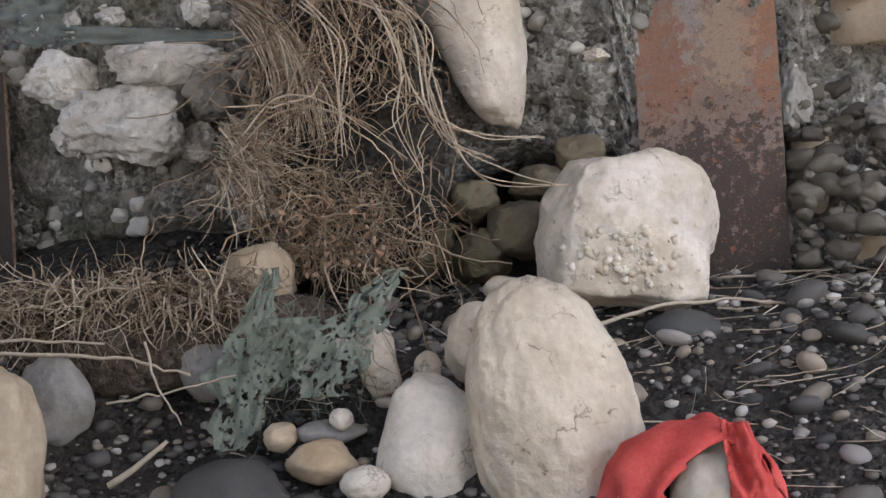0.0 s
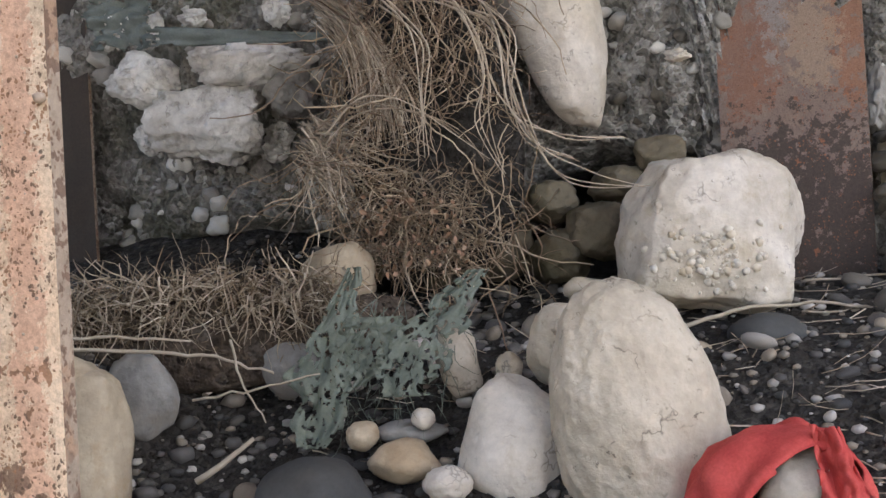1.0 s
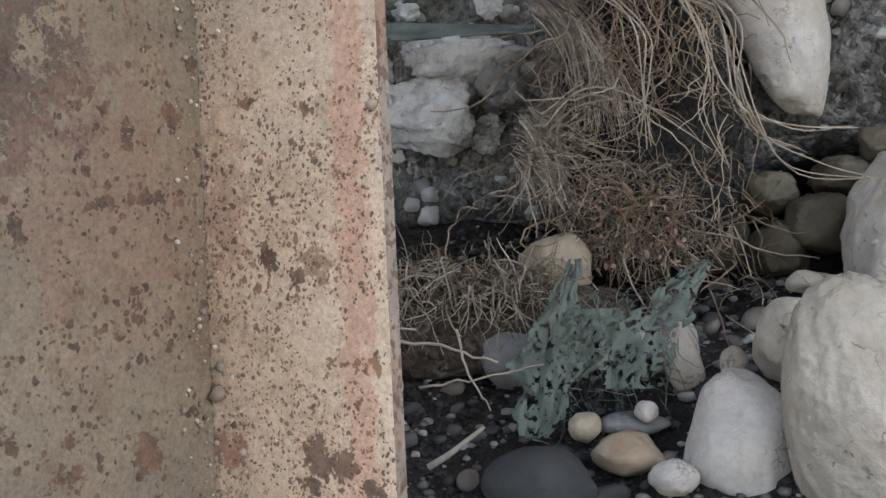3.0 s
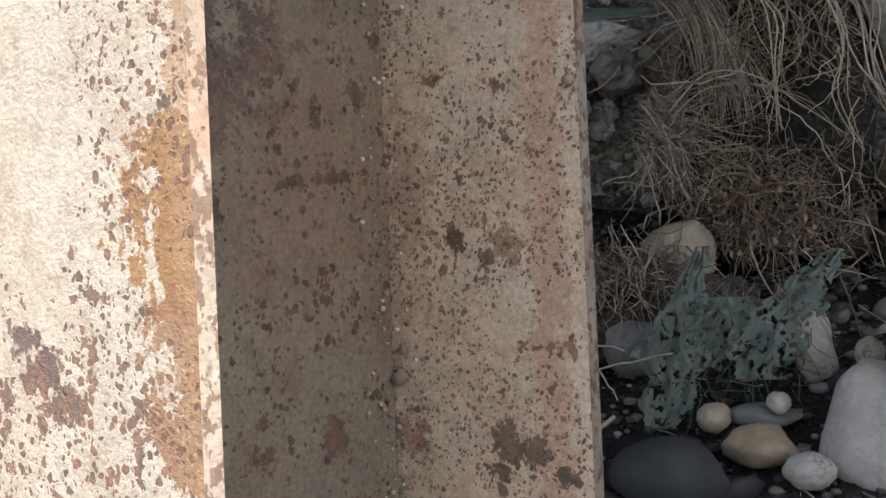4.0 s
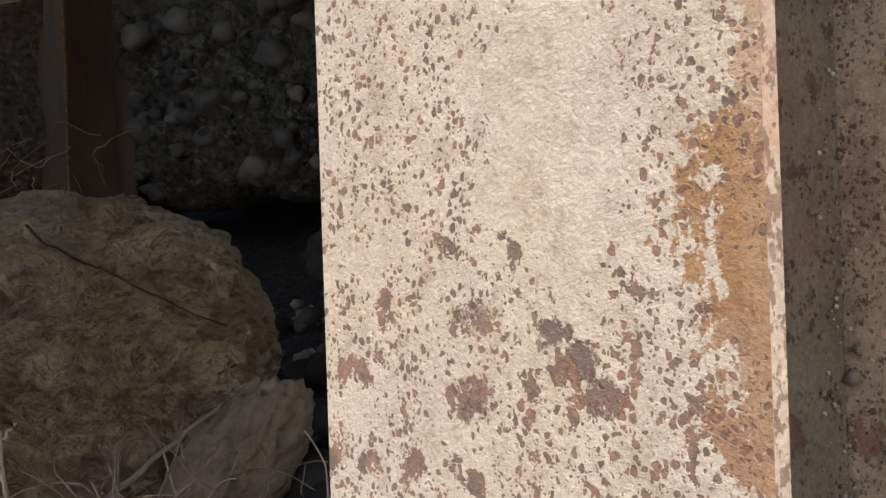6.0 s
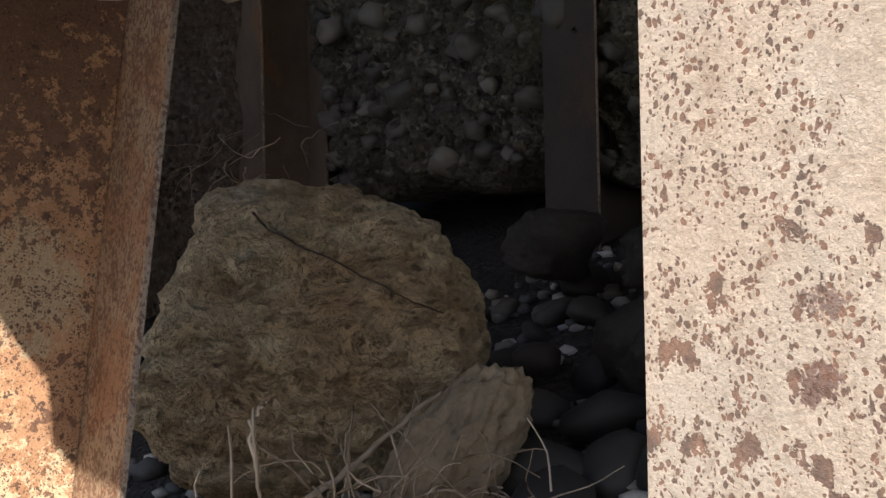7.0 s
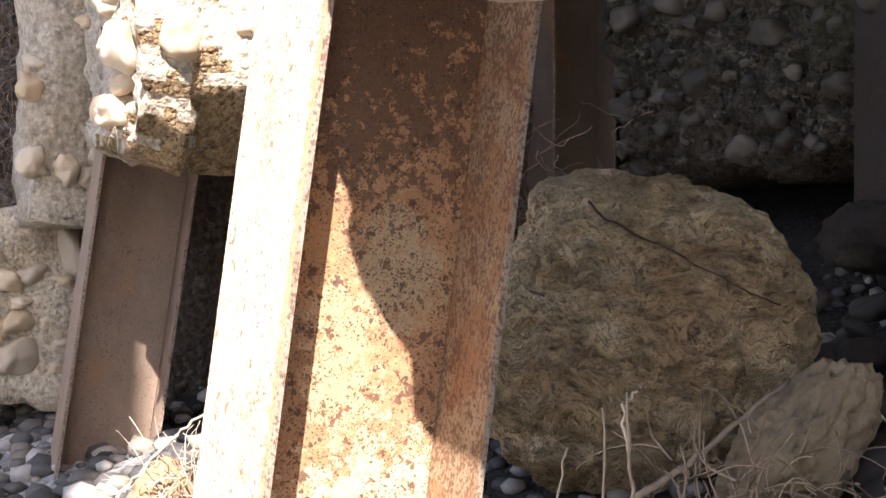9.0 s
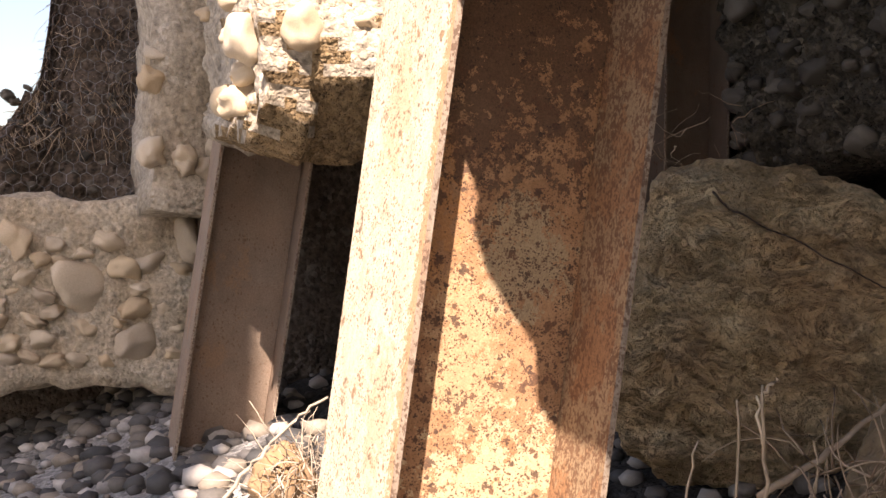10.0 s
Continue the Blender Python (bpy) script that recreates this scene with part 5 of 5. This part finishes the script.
def red_wrap():
    """Cloth wrapped over the stone, open where the stone shows."""
    bm = bmesh.new()
    bmesh.ops.create_icosphere(bm, subdivisions=5, radius=1.0)
    gone = []
    for v in bm.verts:
        p = v.co
        right, front = p.x * 0.937 + p.y * 0.35, p.x * 0.35 - p.y * 0.937
        win = (right - 0.2) ** 2 / 0.44 + (p.z + 0.1) ** 2 / 0.74
        if (front > -0.1 and win < 1.0 + 0.25 * noise.noise(p * 4)) or p.z < -0.75 or front < -0.75:
            gone.append(v)
    bmesh.ops.delete(bm, geom=gone, context="VERTS")
    for v in bm.verts:
        p = v.co.copy()
        right = p.x * 0.937 + p.y * 0.35
        ring = math.sqrt((right - 0.2) ** 2 / 0.44 + (p.z + 0.1) ** 2 / 0.74)
        sway = noise.noise(p * 1.6)
        fold = 0.075 * math.sin(9.0 * ring + 3.5 * sway) * min(1.0, max(0.0, ring - 0.9) * 2) + 0.05 * noise.noise(p * 3.1) + 0.018 * noise.noise(Vector((p.x * 9, p.y * 5, p.z * 5)))
        k = 1.0 + fold + 0.09 * max(0.0, 1 - abs(ring - 1.12) * 5)
        left = max(0.0, -(p.x * 0.937 + p.y * 0.35))
        v.co = Vector((p.x * 0.108 * k - 0.06 * left, p.y * 0.1 * k - 0.02 * left, p.z * 0.118 * k - 0.03 * left))
    ob = mesh_ob("red_cloth", bm, RED_CLOTH)
    ob.location = (-0.372, 1.775, 0.575)
    solid = ob.modifiers.new("thickness", "SOLIDIFY")
    solid.thickness = 0.004
    return tagged(ob, "torn red cloth wrapped round a white stone", "cloth")


red_wrap()
torn_sheet("red_cloth_scrap", [(-0.335, 1.73, 0.7), (-0.295, 1.735, 0.695), (-0.32, 1.69, 0.55), (-0.235, 1.71, 0.56)], RED_CLOTH, "torn end of red cloth beside a white stone", "cloth", 12, cols=40, rows=60, holes=-0.3, crease=0.035, ragged=0.08)
stalks("cloth_thread", "pale loose thread on the red cloth", [[(-0.47, 1.66, 0.6), (-0.46, 1.655, 0.575), (-0.475, 1.66, 0.555), (-0.45, 1.655, 0.54)]], 0.001, STRAW, "thread", seed=19)

# ---- stones set in the wall ----
def wall_front(x, z):
    lo = wall_bottom(x)
    q = Vector((x, 0, z))
    return wall_y(x) - 0.07 * noise.noise(q * 4) - 0.1 * smooth(1.1, 1.7, z)


WALL_STONE = stone_material("dusty_white_rubble", (0.86, 0.83, 0.77), (0.44, 0.4, 0.34), (0.26, 0.215, 0.16), 1.0, 38, 1.0, 0.6)
SET_STONES = [("wall_stone", (-1.9, 1.565), (0.06, 0.09), WALL_STONE, 318), ("wall_stone", (-1.7, 1.26), (0.05, 0.04), WALL_STONE, 319), ("wall_stone", (-1.62, 1.34), (0.06, 0.05), GREY_STONE, 320), ("wall_stone", (-1.770, 1.325), (0.31, 0.2), WALL_STONE, 301), ("wall_stone", (-1.650, 1.460), (0.29, 0.14), WALL_STONE, 302), ("wall_stone", (-1.580, 1.385), (0.13, 0.12), GREY_STONE, 303), ("wall_stone", (-1.940, 1.445), (0.21, 0.13), WALL_STONE, 304),
              ("wall_stone", (-1.955, 1.295), (0.08, 0.085), WALL_STONE, 305), ("wall_stone", (-1.635, 1.285), (0.075, 0.065), WALL_STONE, 306), ("wall_stone", (-1.655, 1.248), (0.075, 0.055), WALL_STONE, 307), ("wall_stone", (-1.570, 1.560), (0.065, 0.065), WALL_STONE, 308),
              ("wall_stone", (-1.800, 1.575), (0.07, 0.045), WALL_STONE, 309), ("wall_stone", (-1.990, 1.585), (0.09, 0.085), WALL_STONE, 310), ("wall_stone", (-0.22, 1.475), (0.09, 0.075), LIMESTONE, 311), ("wall_stone", (-0.265, 1.25), (0.08, 0.15), GREY_STONE, 312),
              ("wall_stone", (-0.66, 1.37), (0.06, 0.03), LIMESTONE, 313), ("wall_stone", (-0.13, 1.47), (0.1, 0.08), LIMESTONE, 314), ("wall_stone", (-1.690, 1.210), (0.05, 0.045), GREY_STONE, 315), ("wall_stone", (-0.07, 1.2), (0.09, 0.07), GREY_STONE, 316), ("wall_stone", (0.0, 1.12), (0.1, 0.06), LIMESTONE, 317)]
for name, (x, z), (w, h), mat, seed in SET_STONES:
    ob = mesh_ob(name, rock_bm((w, min(w, 0.14), h), seed, detail=5, boxy=0.2, fine=0.16, lump=0.35, cuts=10, ridged=0.12), mat, wall)
    ob.matrix_basis = pose(x, wall_front(x, z) - 0.2 * min(w, 0.14) if w < 0.2 else wall_front(x, z) - 0.035, z, 0, 0, 12)
for i in range(560):
    x, z = (rng.uniform(-2.15, 0.1), rng.uniform(1.05, 1.62)) if i % 2 == 0 else (rng.uniform(-5.3, -2.2), rng.uniform(1.2, 2.1))
    s = rng.choice((0.012, 0.016, 0.022, 0.03, 0.045, 0.06)) if i % 2 == 0 else 0.02 + 0.12 * rng.random() ** 2
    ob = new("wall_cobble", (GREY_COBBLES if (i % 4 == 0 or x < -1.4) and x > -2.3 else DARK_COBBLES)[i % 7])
    ob.parent = wall if x > -2.38 else shaded_wall
    ob.matrix_basis = Matrix.LocRotScale((x, wall_front(x, z) + (0.12 if x > -2.3 else 0.0) * s, z), Euler((rng.uniform(-0.5, 0.5), rng.uniform(-0.5, 0.5), rng.uniform(0, 6))), (s * rng.uniform(0.8, 1.4), s, s * rng.uniform(0.6, 1.0)))
for i, (x, y, z, w, h) in enumerate(((-5.15, 1.88, 1.77, 0.24, 0.17), (-5.34, 1.88, 1.6, 0.12, 0.2), (-5.26, 1.86, 1.45, 0.22, 0.17), (-5.45, 1.86, 1.63, 0.14, 0.12))):
    ob = mesh_ob("wall_stone", rock_bm((w, 0.16, h), 540 + i, detail=4, boxy=0.3, fine=0.12, lump=0.3, cuts=8), WALL_STONE, shaded_wall)
    ob.matrix_basis = pose(x, y, z, 0, 0, 20)
heap = random.Random(83)
for i in range(230):
    x, up = heap.uniform(-0.27, 0.16), heap.random()
    size = heap.choice((0.012, 0.016, 0.022, 0.03, 0.042, 0.06))
    ob = new("wall_cobble", (GREY_COBBLES if i % 17 == 0 else DARK_COBBLES)[i % 7])
    ob.parent = wall
    ob.matrix_basis = Matrix.LocRotScale((x, 2.5 + 0.2 * up + 0.12 * (x + 0.3), 0.87 + 0.42 * up), Euler((heap.uniform(-0.4, 0.4), heap.uniform(-0.4, 0.4), heap.uniform(0, 6))), (size * 1.3, size, size * 0.75))
tan_block = mesh_ob("tan_concrete_block", block_bm((-0.19, 0.4), (2.62, 2.95), (1.34, 1.7), 15, 0.06, 0.015, 0.03), stone_material("tan_old_concrete", (0.36, 0.29, 0.21), (0.24, 0.19, 0.14), (0.3, 0.24, 0.17)), None)
tagged(tan_block, "tan block of old concrete set in the wall", "concrete")

# ---- dirt crust in the corner of the near pile ----
crust_v, crust_f = [], []
tmpl = bmesh.new()
bmesh.ops.create_icosphere(tmpl, subdivisions=1, radius=1.0)
TV = [v.co.copy() for v in tmpl.verts]
TF = [tuple(v.index for v in f.verts) for f in tmpl.faces]
tmpl.free()


def add_grain(v, f, at, size, r, squash=1.0):
    base = len(v)
    turn = Euler((r.uniform(0, 6), r.uniform(0, 6), r.uniform(0, 6))).to_matrix()
    for p in TV:
        q = turn @ (p * r.uniform(0.75, 1.2))
        v.append((at[0] + q.x * size, at[1] + q.y * size, at[2] + q.z * size * squash))
    f.extend(tuple(base + k for k in face) for face in TF)


near_pile = bpy.data.objects["steel_pile"]
for i in range(900):
    z = rng.uniform(0.4, 1.4)
    side = rng.gauss(0, 0.02)
    add_grain(crust_v, crust_f, (0.016 + 0.009 + max(0, side) * 0.9, 0.278 - max(0, -side) * 0.8, z), rng.uniform(0.0005, 0.0021), rng)
for i in range(220):
    on_rear = rng.random() < 0.6
    spot = (rng.uniform(0.03, 0.155), 0.279, rng.uniform(0.5, 1.35)) if on_rear else (0.012, rng.uniform(0.1, 0.27), rng.uniform(0.5, 1.35))
    add_grain(crust_v, crust_f, spot, rng.uniform(0.0004, 0.0015), rng)
for spot, size in (((0.03, 0.277, 0.777), 0.0065), ((0.034, 0.277, 0.795), 0.004), ((0.165, 0.277, 0.955), 0.004), ((0.05, 0.277, 0.74), 0.003)):
    add_grain(crust_v, crust_f, spot, size, rng)
crust = raw_ob("dirt_crust", crust_v, crust_f, pebble_material("crusted_grit", (0.16, 0.12, 0.09), (0.42, 0.34, 0.26), (0.24, 0.18, 0.13), (0.8, 0.72, 0.6)), near_pile, "grit stuck in the corner of the steel")
tagged(crust, kind="stuff")

stuck_v, stuck_f = [], []
for spot, size in CRUMBS:
    add_grain(stuck_v, stuck_f, large.matrix_world.inverted() @ spot, size, rng)
tagged(raw_ob("cemented_grit", stuck_v, stuck_f, pebble_material("cemented_grit", (0.5, 0.44, 0.34), (0.7, 0.64, 0.54), (0.56, 0.46, 0.32)), large, "small pebbles cemented to the stone"), kind="stuff")

# ---- pebbles ----
PEBBLES = [stone_mesh("pebble", 700 + i, PEBBLE, 2, cuts=1, lump=0.12, fine=0.02) for i in range(9)]
# Cobbles in the shaded hollow: the shade is put into their colour.
SHADED_PEBBLE = pebble_material("shade_darkened_cobbles", (0.028, 0.026, 0.023), (0.05, 0.043, 0.035), (0.036, 0.032, 0.029), (0.085, 0.07, 0.054))
SHADED_PEBBLES = [stone_mesh("pebble", 730 + i, SHADED_PEBBLE, 2, cuts=3, lump=0.2, fine=0.05) for i in range(7)]
TAKEN = [(-0.575, 2.33, 0.16), (-0.625, 1.93, 0.12), (-0.815, 1.86, 0.09), (-0.36, 1.78, 0.1), (-1.105, 1.7, 0.1), (-2.47, 0.86, 0.3), (-0.455, 2.21, 0.07)]
made = 0
while made < 300:
    if made < 225:
        x, y, s = rng.uniform(-1.5, 0.15), rng.uniform(1.5, 2.5), rng.choice((0.018, 0.024, 0.03, 0.036, 0.045, 0.058)) * rng.uniform(0.8, 1.2)
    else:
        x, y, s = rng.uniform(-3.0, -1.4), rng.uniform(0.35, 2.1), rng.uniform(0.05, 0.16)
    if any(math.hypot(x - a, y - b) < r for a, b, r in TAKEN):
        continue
    ob = new("pebble", PEBBLES[made % len(PEBBLES)] if made < 225 else SHADED_PEBBLES[made % 7])
    ob.parent = ground
    ob.matrix_basis = Matrix.LocRotScale((x, y, ground_z(x, y) + s * 0.16), Euler((rng.uniform(-0.35, 0.35) + 0.4, rng.uniform(-0.35, 0.35), rng.uniform(0, 6.3))), (s * rng.uniform(1.0, 1.5), s, s * rng.uniform(0.5, 0.8)))
    made += 1
fine_v, fine_f = [], []
for i in range(8200):
    if i < 3600:
        x, y, s = rng.uniform(-1.7, 0.3), rng.uniform(1.45, 2.65), 0.0035 + 0.012 * rng.random() ** 2.5
    elif i < 4300:
        x, y, s = rng.uniform(-3.2, -1.4), rng.uniform(0.1, 2.2), rng.uniform(0.008, 0.03)
    elif i < 5200:
        x, y, s = rng.uniform(-6.4, -3.6), rng.uniform(-1.6, 0.3), rng.uniform(0.015, 0.06)
    else:
        x, y, s = rng.uniform(-5.5, 3.0), rng.uniform(-3.5, 1.5), 0.008 + 0.04 * rng.random() ** 2
    add_grain(fine_v, fine_f, (x, y, ground_z(x, y) + s * 0.3), s, rng, 0.65)
gravel = tagged(raw_ob("gravel", fine_v, fine_f, PEBBLE), "small mixed river gravel on silt", "gravel", kind="stuff")
